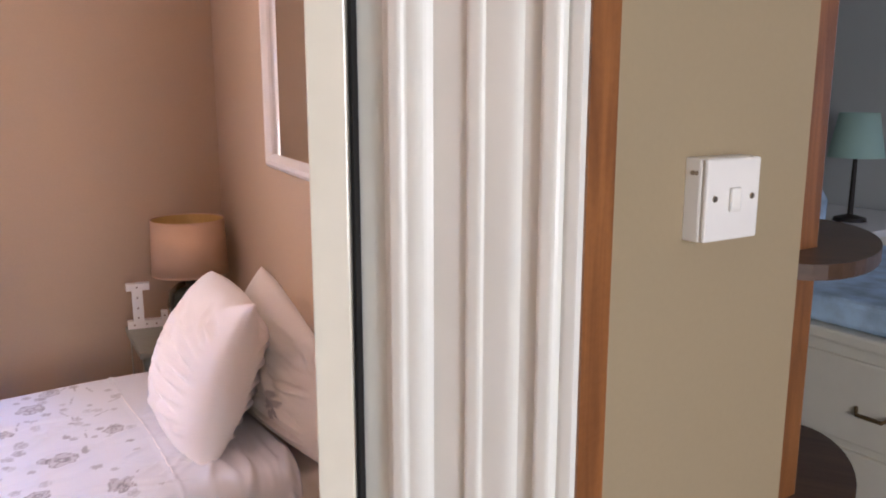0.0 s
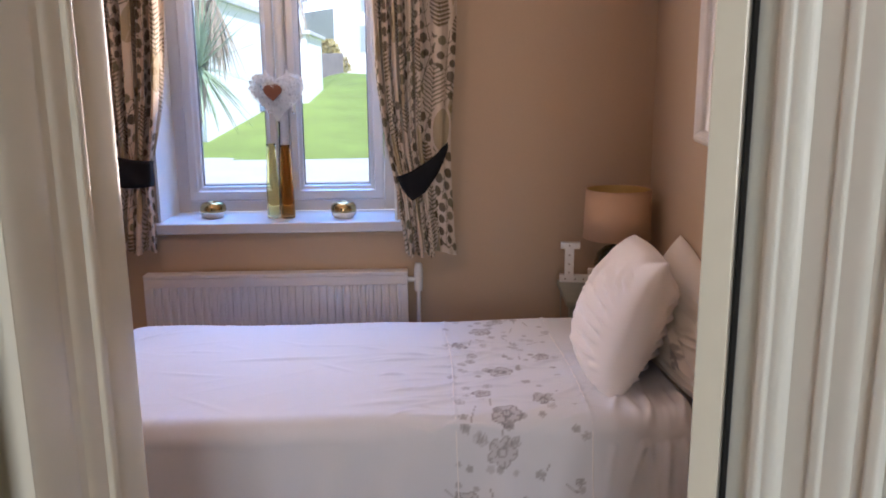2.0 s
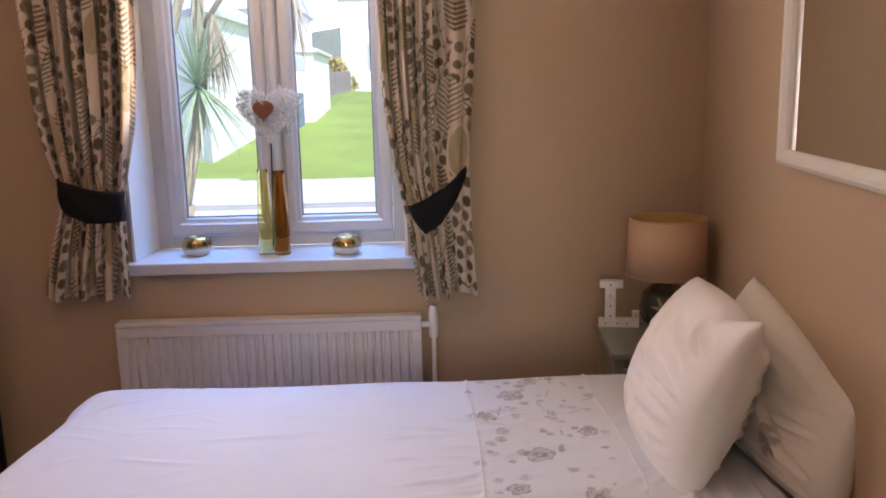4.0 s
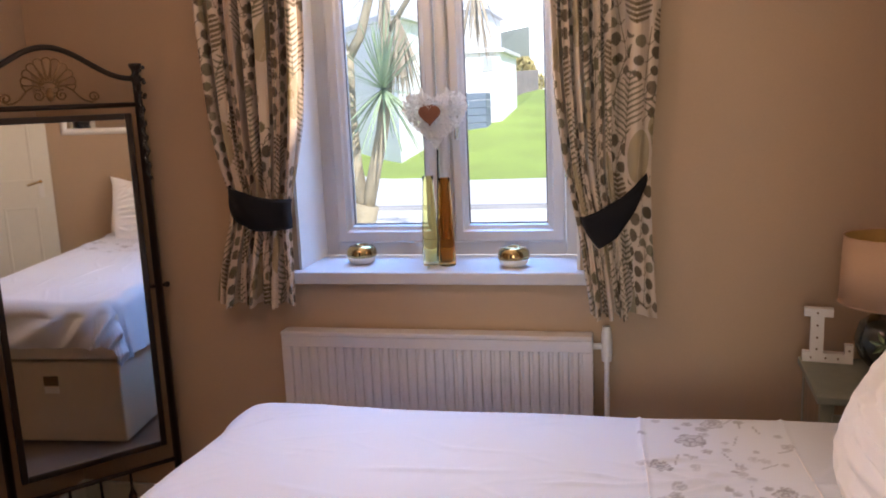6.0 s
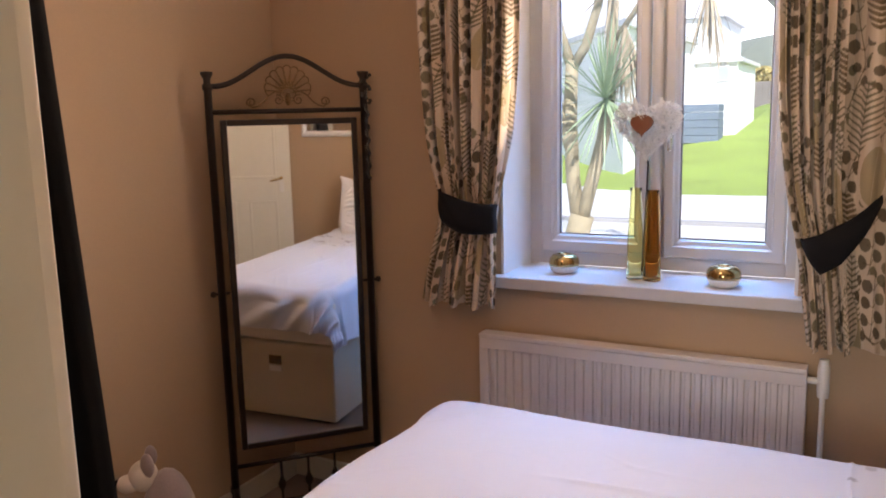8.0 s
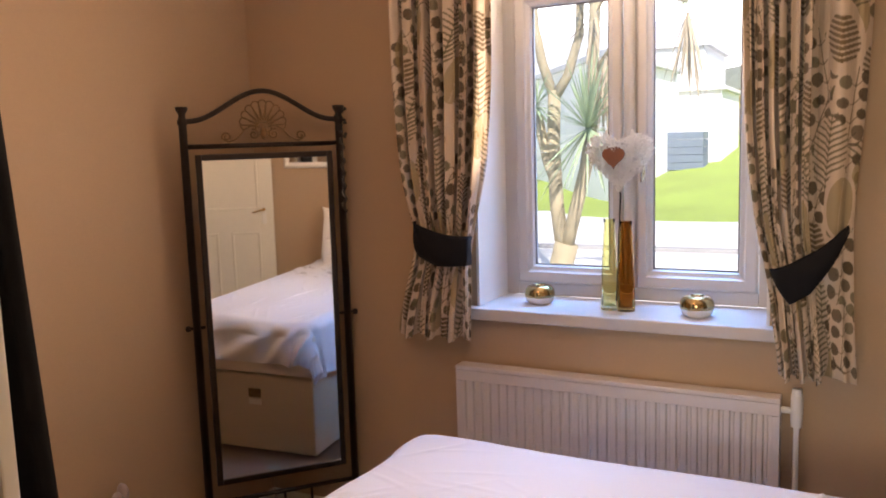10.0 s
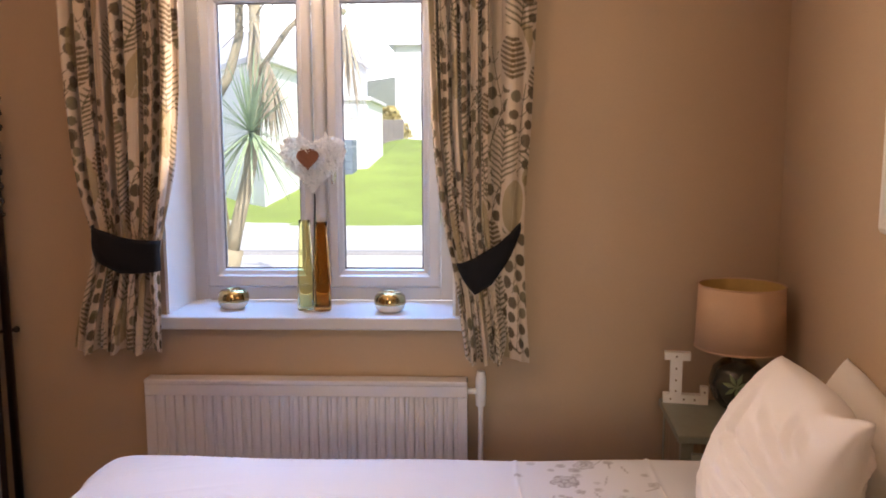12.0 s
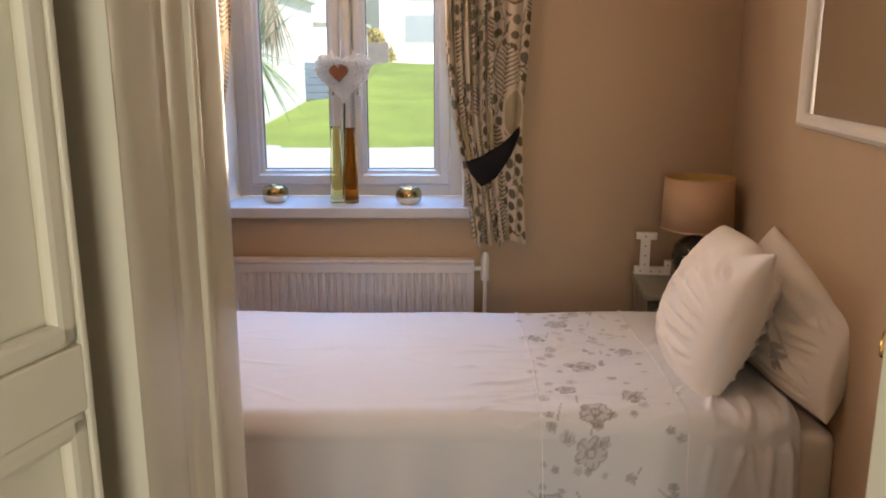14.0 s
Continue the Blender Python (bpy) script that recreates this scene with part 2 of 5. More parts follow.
FROND = material("palm_leaf", (0.33, 0.41, 0.23), 0.5, grain=20, vary=0.3)
DRYFROND = material("dry_palm_leaf", (0.36, 0.29, 0.19), 0.8, grain=20, vary=0.3)
GREYBOX = material("blue_grey_boards", (0.13, 0.16, 0.21), 0.7, grain=20, vary=0.15)
FENCE = material("weathered_timber", (0.20, 0.17, 0.15), 0.85, grain=12, vary=0.3)
HEDGE = material("yellow_green_foliage", (0.42, 0.34, 0.12), 0.85, grain=30, vary=0.5)
HILL = material("far_woodland", (0.16, 0.17, 0.12), 0.95, grain=1, vary=0.4)
WINGLASS = material("dark_window_glass", (0.36, 0.39, 0.41), 0.1)

# a small translucent share pales the panes, standing in for hazy glare outside
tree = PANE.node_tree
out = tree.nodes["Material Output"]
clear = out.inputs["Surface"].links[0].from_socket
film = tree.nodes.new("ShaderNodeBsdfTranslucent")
film.label = "haze_film"
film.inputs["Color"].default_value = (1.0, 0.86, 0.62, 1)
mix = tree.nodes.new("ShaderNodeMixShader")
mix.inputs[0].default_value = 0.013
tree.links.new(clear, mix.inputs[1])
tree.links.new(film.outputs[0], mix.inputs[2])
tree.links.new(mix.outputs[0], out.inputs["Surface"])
BLACK.node_tree.nodes["Principled BSDF"].inputs["Specular IOR Level"].default_value = 0.12

# ---------- the bedroom's shell ----------
Y0, Y1, XL, H = 0.93, 3.33, -1.99, 2.42          # door wall, window wall, mirror wall, ceiling
SLANT = 0.135                                     # the bed-head wall leans in towards the door


def head_x(y):
    return 1.085 - SLANT * (Y1 - y)


def setting(name, bm, mat, label, category, parent=None):
    return tagged(part(name, bm, mat, parent), label, category, kind="structure")


setting("floor", boxed(-2.3, 1.4, 0.66, 3.7, -0.12, 0.0), CARPET, "dark brown carpet on the bedroom floor", "floor")
setting("ceiling", boxed(-2.3, 1.4, 0.66, 3.74, H, H + 0.12), CEIL, "plain white painted ceiling", "ceiling")
# window wall: below, above and beside the opening
OX0, OX1, OZ0, OZ1 = -0.985, 0.005, 0.93, 2.17
bm = boxed(-2.3, 1.4, Y1, 3.70, 0, OZ0)
box(bm, -2.3, 1.4, Y1, 3.70, OZ1, H)
box(bm, -2.3, OX0, Y1, 3.70, OZ0, OZ1)
box(bm, OX1, 1.4, Y1, 3.70, OZ0, OZ1)
setting("wall_north", bm, WALL, "beige painted plaster wall round the window", "wall")
setting("wall_west", boxed(XL - 0.3, XL, 0.68, Y1, 0, H), WALL, "beige painted plaster side wall", "wall")
setting("wall_east", prism([(head_x(Y0), Y0), (1.27, Y0), (1.27, Y1), (head_x(Y1), Y1)], 0, H), WALL, "beige painted wall behind the bed's head", "wall")
# door wall, with the doorway through it
DX0, DX1, DZ = -0.335, 0.535, 2.06
bm = boxed(XL, DX0, 0.72, Y0, 0, H)
box(bm, DX1, 0.966, 0.78, Y0, 0, H)
box(bm, DX0, DX1, 0.72, Y0, DZ, H)
setting("wall_south", bm, WALL, "painted wall with the bedroom doorway", "wall")
# window reveal lined white
bm = boxed(OX0 - 0.004, OX0 + 0.006, Y1 - 0.002, 3.60, 0.965, OZ1)
box(bm, OX1 - 0.006, OX1 + 0.004, Y1 - 0.002, 3.60, 0.965, OZ1)
box(bm, OX0, OX1, Y1 - 0.002, 3.60, OZ1 - 0.006, OZ1 + 0.004)
setting("window_reveal", bm, WHITEGLOSS, "white painted window reveal", "trim")
# skirting boards
for args in ((XL, XL + 0.016, Y0, Y1 - 0.016, 0, 0.095), (XL, head_x(Y1), Y1 - 0.016, Y1, 0, 0.095)):
    setting("baseboard", boxed(*args, bevel=0.004), GLOSS, "cream gloss painted skirting board", "baseboard")

# ---------- the window ----------
window = tagged(new("window_1"), "white plastic casement window with two panes", "window", kind="structure")
FY0, FY1 = 3.60, 3.67
bm = boxed(OX0, OX0 + 0.055, FY0, FY1, 0.965, OZ1, bevel=0.004)
box(bm, OX1 - 0.055, OX1, FY0, FY1, 0.965, OZ1, bevel=0.004)
box(bm, OX0 + 0.055, OX1 - 0.055, FY0, FY1, 0.965, 1.012, bevel=0.004)
box(bm, OX0 + 0.055, OX1 - 0.055, FY0, FY1, 2.115, OZ1, bevel=0.004)
box(bm, -0.517, -0.467, FY0 - 0.002, FY1, 1.012, 2.115, bevel=0.006)
part("window_frame", bm, UPVC, window)


def sash(x0, x1, z0, z1, gx0, gx1, gz0, gz1):
    """One casement: a bevelled frame and its sealed pane."""
    b = bmesh.new()
    outer = [(x0, z0), (x1, z0), (x1, z1), (x0, z1)]
    inner = [(gx0, gz0), (gx1, gz0), (gx1, gz1), (gx0, gz1)]
    rings = []
    for k, y in ((0.0, FY0 + 0.01), (0.0, FY0 - 0.012), (0.12, FY0 - 0.018), (0.62, FY0 - 0.018), (0.72, FY0 - 0.008), (0.92, FY0 - 0.002), (1.0, FY0 + 0.012), (1.0, FY0 + 0.04)):
        rings.append([b.verts.new((ox + (ix - ox) * k, y, oz + (iz - oz) * k)) for (ox, oz), (ix, iz) in zip(outer, inner)])
    for r, s in zip(rings, rings[1:]):
        for i in range(4):
            b.faces.new((r[i], r[(i + 1) % 4], s[(i + 1) % 4], s[i]))
    bmesh.ops.recalc_face_normals(b, faces=list(b.faces))
    frame_part = part("casement", b, UPVC, window)
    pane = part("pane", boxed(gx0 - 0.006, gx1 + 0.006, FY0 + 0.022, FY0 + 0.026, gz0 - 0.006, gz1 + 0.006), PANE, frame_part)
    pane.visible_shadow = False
    # dark gasket strips that draw the sash's shadow lines round the pane
    b = boxed(gx0 - 0.001, gx0 + 0.004, FY0 + 0.012, FY0 + 0.0215, gz0, gz1)
    box(b, gx1 - 0.004, gx1 + 0.001, FY0 + 0.012, FY0 + 0.0215, gz0, gz1)
    box(b, gx0 + 0.004, gx1 - 0.004, FY0 + 0.012, FY0 + 0.0215, gz0 - 0.001, gz0 + 0.004)
    box(b, gx0 + 0.004, gx1 - 0.004, FY0 + 0.012, FY0 + 0.0215, gz1 - 0.004, gz1 + 0.001)
    part("gasket_shadow_line", b, SASHLINE, frame_part, "grey gasket line drawing the sash's shadow edge")


sash(-0.928, -0.519, 1.014, 2.113, -0.864, -0.572, 1.082, 2.052)
sash(-0.465, -0.052, 1.014, 2.113, -0.411, -0.117, 1.082, 2.052)
# moulded centre meeting strip and two small handles
bm = tube([(-0.492, FY0 - 0.012, 1.02), (-0.492, FY0 - 0.012, 2.11)], 0.02, steps=12)
part("mullion_cover", bm, UPVC, window)
for hx in (-0.545, -0.440):
    b = boxed(hx - 0.009, hx + 0.009, FY0 - 0.034, FY0 - 0.018, 1.42, 1.50, bevel=0.004)
    box(b, hx - 0.007, hx + 0.007, FY0 - 0.052, FY0 - 0.034, 1.40, 1.47, bevel=0.005)
    part("window_handle", b, CHROME, window)
setting("window_sill", boxed(-1.035, 0.052, 3.285, 3.60, 0.921, 0.964, bevel=0.006), SILLPAINT, "white painted wooden window sill", "window sill")

# ---------- doorway: moulded linings, stained edge strip, open door ----------


def lining(points, mat, name, label, z1=DZ):
    return setting(name, prism(points, 0, z1), mat, label, "door frame")


def ridged(path, ridges, out):
    """A plan line with rounded ridges: (position, half width, height) along it, pushed out to the side."""
    (ax, ay), (bx, by) = path
    length = math.hypot(bx - ax, by - ay)
    nx, ny = out
    pts = []
    for i in range(121):
        s = i / 120
        h = 0.0
        for c, w, up in ridges:
            d = abs(s * length - c) / w
            if d < 1:
                h = max(h, up * (1 - d ** 4))
        pts.append((ax + (bx - ax) * s + nx * h, ay + (by - ay) * s + ny * h))
    return pts


right = ridged(((0.478, 0.898), (0.556, 0.672)), [(0.065, 0.028, 0.012), (0.062, 0.014, 0.017), (0.142, 0.012, 0.008), (0.163, 0.022, 0.005), (0.214, 0.012, 0.010), (0.234, 0.010, 0.005)], (-0.93, -0.36))
right += [(0.575, 0.672), (0.575, 0.778), (0.54, 0.80), (0.54, 0.926), (0.48, 0.926)]
lining(right, LITLINING, "door_frame_right", "moulded gloss door lining and architrave, whitened for its daylight")
lining([(0.5575, 0.668), (0.586, 0.668), (0.586, 0.778), (0.5755, 0.778), (0.5755, 0.6715), (0.5575, 0.6715)], OAK, "stained_strip", "stained wooden edge strip beside the door frame")
left = ridged(((-0.281, 0.985), (-0.270, 0.668)), [(0.05, 0.05, 0.004), (0.130, 0.016, 0.014), (0.165, 0.03, 0.006), (0.265, 0.05, 0.006)], (0.6, 0.0))
left = list(reversed(left)) + [(-0.34, 0.985), (-0.40, 0.985), (-0.40, 0.934), (-0.337, 0.934), (-0.337, 0.716), (-0.337, 0.668)]
lining(left, GLOSS, "door_frame_left", "cream gloss moulded door lining and architrave")
setting("door_frame_head", boxed(-0.32, 0.54, 0.70, 0.93, DZ - 0.03, DZ), GLOSS, "cream gloss door head lining", "door frame")


def panel_door(name, m, width, label, handles=True, rail=(0.90, 1.06), stile=0.10, muntin=0.045, parent_kind="structure"):
    """A four-panel door, hinged on its local z axis, leaf along +x, 40 mm thick."""
    d = tagged(new(name), label, "door", kind=parent_kind)
    d.matrix_world = m
    t, z1 = 0.036, 2.02
    b = boxed(0, stile, 0, t, 0.01, z1, bevel=0.002)
    box(b, width - stile, width, 0, t, 0.01, z1, bevel=0.002)
    for z0, zz in ((0.01, 0.21), rail, (z1 - 0.11, z1)):
        box(b, stile, width - stile, 0.0005, t - 0.0005, z0, zz, bevel=0.002)
    if muntin:
        box(b, width / 2 - muntin, width / 2 + muntin, 0.0005, t - 0.0005, 0.21, rail[0])
    part("leaf_frame", b, GLOSS, d)
    panels = [(stile, width - stile, rail[1], z1 - 0.11)]
    if muntin:
        panels += [(stile, width / 2 - muntin, 0.21, rail[0]), (width / 2 + muntin, width - stile, 0.21, rail[0])]
    else:
        panels += [(stile, width - stile, 0.21, rail[0])]
    for x0, x1, z0, zz in panels:
        p = part("panel", boxed(x0, x1, 0.014, t - 0.014, z0, zz), GLOSS, d)
        for y0, y1 in ((0.002, 0.014), (t - 0.014, t - 0.002)):
            mb = boxed(x0, x1, y0, y1, z0, z0 + 0.018, bevel=0.005)
            box(mb, x0, x1, y0, y1, zz - 0.018, zz, bevel=0.005)
            box(mb, x0, x0 + 0.018, y0, y1, z0, zz, bevel=0.005)
            box(mb, x1 - 0.018, x1, y0, y1, z0, zz, bevel=0.005)
            part("panel_moulding", mb, GLOSS, p)
    if handles:
        for side in (1,):
            y = -0.001 if side < 0 else t + 0.001
            hb = boxed(width - 0.085, width - 0.052, min(y, y + side * 0.006), max(y, y + side * 0.006), 0.955, 1.075, bevel=0.002)
            plate = part("handle_plate", hb, PEARL, d, "white porcelain handle plate")
            lever = tube([(width - 0.068, y, 1.060), (width - 0.068, y + side * 0.020, 1.060), (width - 0.09, y + side * 0.024, 1.056), (width - 0.15, y + side * 0.022, 1.040)], 0.0065)
            lathe([(0, 1.048), (0.011, 1.052), (0.013, 1.060), (0.010, 1.070), (0, 1.073)], 14, lever, centre=(width - 0.068, y + side * 0.014))
            part("lever", lever, BRASS, plate, smooth=True)
    return d


room_door = panel_door("door_1", pose(0.463, 0.884, 0, 0, 0, 58.6), 0.70, "cream panelled bedroom door standing open with brass lever handle")
for hz in (0.25, 1.75):
    part("hinge", tube([(0.005, 0.046, hz), (0.005, 0.046, hz + 0.09)], 0.006), BRASS, room_door, "brass hinge")
# black strip put in for the shaded gap between door leaf and lining
setting("hinge_gap_strip", boxed(0.4720, 0.4775, 0.890, 0.8975, 0, DZ - 0.04), DARKGAP, "black strip drawn in for the dark gap at the door's hinge side", "door seal")

# ---------- hall ----------
setting("hall_floor", boxed(-1.2, 4.2, -2.1, 0.66, -0.12, 0.0), CARPET, "brown carpet in the hall", "floor")
setting("hall_ceiling", boxed(-1.2, 4.2, -2.1, 0.66, H, H + 0.12), CEIL, "plain white hall ceiling", "ceiling")
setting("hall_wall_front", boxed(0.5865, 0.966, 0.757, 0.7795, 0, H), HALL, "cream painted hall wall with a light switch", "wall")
bm = boxed(-0.50, -0.30, -2.0, -0.12, 0, H)
box(bm, -0.50, -0.30, -0.12, 0.699, 2.05, H)
box(bm, -1.02, -0.90, -0.24, 0.72, 0, H)
box(bm, -0.90, -0.50, -0.24, -0.12, 0, H)
box(bm, -0.90, -0.338, 0.684, 0.7, 0, H)
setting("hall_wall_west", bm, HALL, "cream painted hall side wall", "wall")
# unseen end wall; its opening is made up to let light in
bm = boxed(-1.2, -0.5, -2.1, -1.9, 0, H)
box(bm, 0.5, 4.2, -2.1, -1.9, 0, H)
box(bm, -0.5, 0.5, -2.1, -1.9, 0, 0.9)
box(bm, -0.5, 0.5, -2.1, -1.9, 2.2, H)
setting("hall_wall_back", bm, HALL, "cream painted hall end wall with an opening added for light", "wall")
hall_door = panel_door("door_2", pose(-0.469, -0.067, 0, 0, 0, 74), 0.70, "cream panelled cupboard door standing ajar in the hall", handles=False, rail=(1.284, 1.332), stile=0.006, muntin=0.0)
switch = empty("light_switch", pose(0.8085, 0.757, 1.456), "white single rocker light switch on a surface box", "light switch")
part("back_box", boxed(-0.0405, 0.0405, -0.020, 0.002, -0.0415, 0.0415, bevel=0.003), WHITEGLOSS, switch)
plate = part("plate", boxed(-0.040, 0.040, -0.027, -0.0205, -0.041, 0.041, bevel=0.003), WHITEGLOSS, switch)
part("rocker", boxed(-0.0075, 0.0075, -0.0315, -0.0275, -0.012, 0.012, bevel=0.002), PEARL, plate)
for sx in (-0.028, 0.028):
    part("screw", lathe([(0, -0.0015), (0.0035, -0.0015), (0.003, 0.001), (0, 0.0012)], 12), SCREW, plate).matrix_local = pose(sx, -0.0275, 0.002, 90, 0, 0)
for sx in (-0.030, -0.005):
    part("box_screw", lathe([(0, -0.001), (0.0025, -0.001), (0.002, 0.001), (0, 0.001)], 10), SCREW, switch).matrix_local = pose(-0.041, -0.008 + sx * 0.2, 0.027, 0, -90, 0)

# ---------- second bedroom seen through its doorway ----------
setting("second_floor", boxed(1.03, 4.2, 0.66, 4.4, -0.12, 0.0), CARPET, "brown carpet in the second bedroom", "floor")
setting("second_ceiling", boxed(1.27, 4.2, 0.66, 4.4, H, H + 0.12), CEIL, "plain white ceiling of the second bedroom", "ceiling")
setting("second_wall_west", boxed(1.275, 1.40, 1.092, 4.2, 0, H), COOL, "pale grey wall of the second bedroom", "wall")
setting("second_wall_north", boxed(1.275, 4.2, 4.2, 4.4, 0, H), COOL, "pale grey end wall of the second bedroom", "wall")
setting("second_wall_east", boxed(4.0, 4.2, -1.9, 4.2, 0, H), COOL, "pale grey outer wall of the second bedroom", "wall")
setting("second_door_post", boxed(1.274, 1.352, 0.985, 1.09, 0, 2.06, bevel=0.012), OAK, "stained wooden door post of the second bedroom", "door frame")
setting("second_door_lining", boxed(0.968, 1.236, 0.905, 0.928, 0, 2.06, bevel=0.004), OAK, "stained wooden door lining of the second bedroom", "door frame")
shelf = empty("corner_shelf", pose(1.29, 0.965, 0, 0, 0, 32), "dark wooden rounded shelves beside the door post", "shelf")
for sz in (1.335, 0.94, 0.55):
    pts = [(0.22 * math.cos(a), 0.11 * math.sin(a)) for a in [2 * math.pi * i / 36 for i in range(36)]]
    part("shelf_board", prism(pts, sz - 0.022, sz), DARKWOOD, shelf)
part("shelf_post", lathe([(0, 0), (0.018, 0), (0.018, 1.31), (0, 1.31)], 16, centre=(-0.06, 0.04)), OAK, shelf)

cabin = empty("cabin_bed", pose(2.26, 1.2, 0), "cream cabin bed with drawers below in the second bedroom", "bed")
part("bed_body", boxed(0.0, 0.95, -0.9, 0.75, 0.0, 0.86, bevel=0.006), GLOSS, cabin)
part("top_rail", boxed(-0.02, 0.97, -0.92, 0.77, 0.861, 0.90, bevel=0.01), GLOSS, cabin)
for k in range(3):
    for y0 in (-0.86, -0.05):
        drawer = part("drawer", boxed(-0.022, -0.001, y0, y0 + 0.76, 0.06 + 0.265 * k, 0.30 + 0.265 * k, bevel=0.006), GLOSS, cabin)
        for hy in (y0 + 0.18, y0 + 0.56):
            zz = 0.17 + 0.265 * k
            part("drawer_handle", tube([(-0.022, hy - 0.05, zz), (-0.045, hy - 0.035, zz - 0.012), (-0.045, hy + 0.035, zz - 0.012), (-0.022, hy + 0.05, zz)], 0.006), ANTIQUE, drawer)
quilt = part("quilt", boxed(2.27, 3.19, 0.33, 1.92, 0.901, 0.985, bevel=0.03, segments=4), BLUEQUILT)
tagged(quilt, "blue and white floral quilt on the cabin bed", "quilt")
side = empty("side_table", pose(3.62, 2.30, 0), "white side table in the second bedroom", "table")
part("tabletop", boxed(-0.35, 0.35, -0.3, 0.3, 0.97, 1.0, bevel=0.005), WHITEGLOSS, side)
part("table_body", boxed(-0.33, 0.33, -0.28, 0.28, 0.0, 0.969), GLOSS, side)
mint = empty("table_lamp", pose(3.54, 2.22, 1.0), "table lamp with mint shade and dark stem", "lamp")
part("lamp_base", lathe([(0, 0), (0.07, 0), (0.065, 0.015), (0.012, 0.03), (0.009, 0.30), (0, 0.30)], 20), IRON, mint)
part("shade", lathe([(0.115, 0.28), (0.080, 0.47), (0.078, 0.47), (0.112, 0.28)], 28), MINT, mint, "mint green shade", smooth=True)
bottle = part("bottle", lathe([(0, 0), (0.045, 0), (0.048, 0.1), (0.02, 0.15), (0.02, 0.17), (0, 0.17)], 20), BLUEQUILT)
bottle.matrix_world = pose(3.37, 2.28, 1.0)
tagged(bottle, "blue and white bottle on the side table", "bottle")

# ---------- unseen ceiling rose added above the bedroom's warm fill lamp ---
added_ceiling_rose = empty("added_ceiling_rose", pose(-0.72, 1.60, H), "unseen ceiling rose added above the warm fill lamp", "ceiling light")
part("rose", lathe([(0, 0), (0.05, 0), (0.045, -0.025), (0.012, -0.03), (0.012, -0.07), (0, -0.07)], 24), WHITEGLOSS, added_ceiling_rose)

# ---------- curtains ----------
CREAM, OLIVE, SAGEP, KHAKI = np.array((0.60, 0.495, 0.375)), np.array((0.070, 0.047, 0.017)), np.array((0.125, 0.108, 0.052)), np.array((0.29, 0.225, 0.095))


def leaf_print(U, V, seed, placed=()):
    """A botanical print on cloth coordinates in metres: berry sprigs, ferns, ribbed and broad leaves."""
    rng = random.Random(seed)
    col = np.tile(CREAM, U.shape + (1,)).astype(np.float32)

    def ink(mask, colour, k=1.0):
        col[mask] = col[mask] * (1 - k) + np.asarray(colour, dtype=np.float32) * k

    def ellipse(cx, cy, a, b, ang):
        c, s = math.cos(ang), math.sin(ang)
        x, y = (U - cx) * c + (V - cy) * s, -(U - cx) * s + (V - cy) * c
        return (x / a) ** 2 + (y / b) ** 2 < 1

    def stroke(x0, y0, x1, y1, w):
        dx, dy = x1 - x0, y1 - y0
        q = np.clip(((U - x0) * dx + (V - y0) * dy) / (dx * dx + dy * dy), 0, 1)
        return (U - x0 - q * dx) ** 2 + (V - y0 - q * dy) ** 2 < (w * (1.15 - 0.5 * q)) ** 2

    def berries(cx, cy, lean):
        for k in range(4):
            y = cy - 0.10 + k * 0.052
            x = cx + lean * (y - cy)
            ink(stroke(x, y, x + lean * 0.052, y + 0.052, 0.0018), OLIVE, 0.75)
            for sgn in (-1, 1):
                by = y + 0.018 + 0.012 * sgn + rng.uniform(-0.004, 0.004)
                ink(stroke(x, y, x + sgn * 0.024, by, 0.0016), OLIVE, 0.7)
                r = rng.uniform(0.015, 0.0215)
                ink(ellipse(x + sgn * 0.031, by, r, r * 0.92, rng.uniform(0, 3)), OLIVE if rng.random() < 0.7 else SAGEP, rng.uniform(0.82, 0.95))

    def fern(cx, cy, lean):
        ink(stroke(cx - lean * 0.11, cy - 0.11, cx + lean * 0.11, cy + 0.11, 0.0022), SAGEP, 0.9)
        for k in range(12):
            f = k / 11
            y = cy - 0.10 + 0.20 * f
            x = cx + lean * (y - cy)
            ln = 0.055 * math.sin(math.pi * (0.25 + 0.7 * f)) + 0.006
            for sgn in (-1, 1):
                ink(stroke(x, y, x + sgn * ln, y + ln * 0.55, 0.0034), SAGEP * 0.9, 0.88)

    def ribbed(cx, cy, lean):
        big = ellipse(cx, cy, 0.050, 0.068, lean)
        ink(big, CREAM * 0.9, 0.8)
        for k in range(8):
            y = cy - 0.055 + k * 0.016
            for sgn in (-1, 1):
                ink(stroke(cx, y - 0.006, cx + sgn * 0.052, y + 0.014, 0.0048) & big, OLIVE * 1.6, 0.9)

    def broad(cx, cy, lean):
        big = ellipse(cx, cy, 0.042, 0.085, lean)
        ink(big, KHAKI, 0.7)
        ink(stroke(cx + lean * 0.07, cy - 0.075, cx - lean * 0.07, cy + 0.075, 0.0016) & big, CREAM, 0.5)

    kinds = (berries, fern, berries, broad, berries, None, ribbed)
    for i in range(17):
        for j in range(9):
            cx = (i + 0.35) * 0.090 + rng.uniform(-0.016, 0.016)
            cy = (j + 0.25 + 0.5 * (i % 2)) * 0.178 + rng.uniform(-0.025, 0.025)
            lean, draw_motif = rng.uniform(-0.45, 0.45), kinds[(3 * i + 5 * j + seed) % 7]
            if draw_motif:
                draw_motif(cx, cy, lean)
    for kind, cx, cy, lean in placed:
        ink(ellipse(cx, cy, 0.06, 0.10, 0), CREAM)
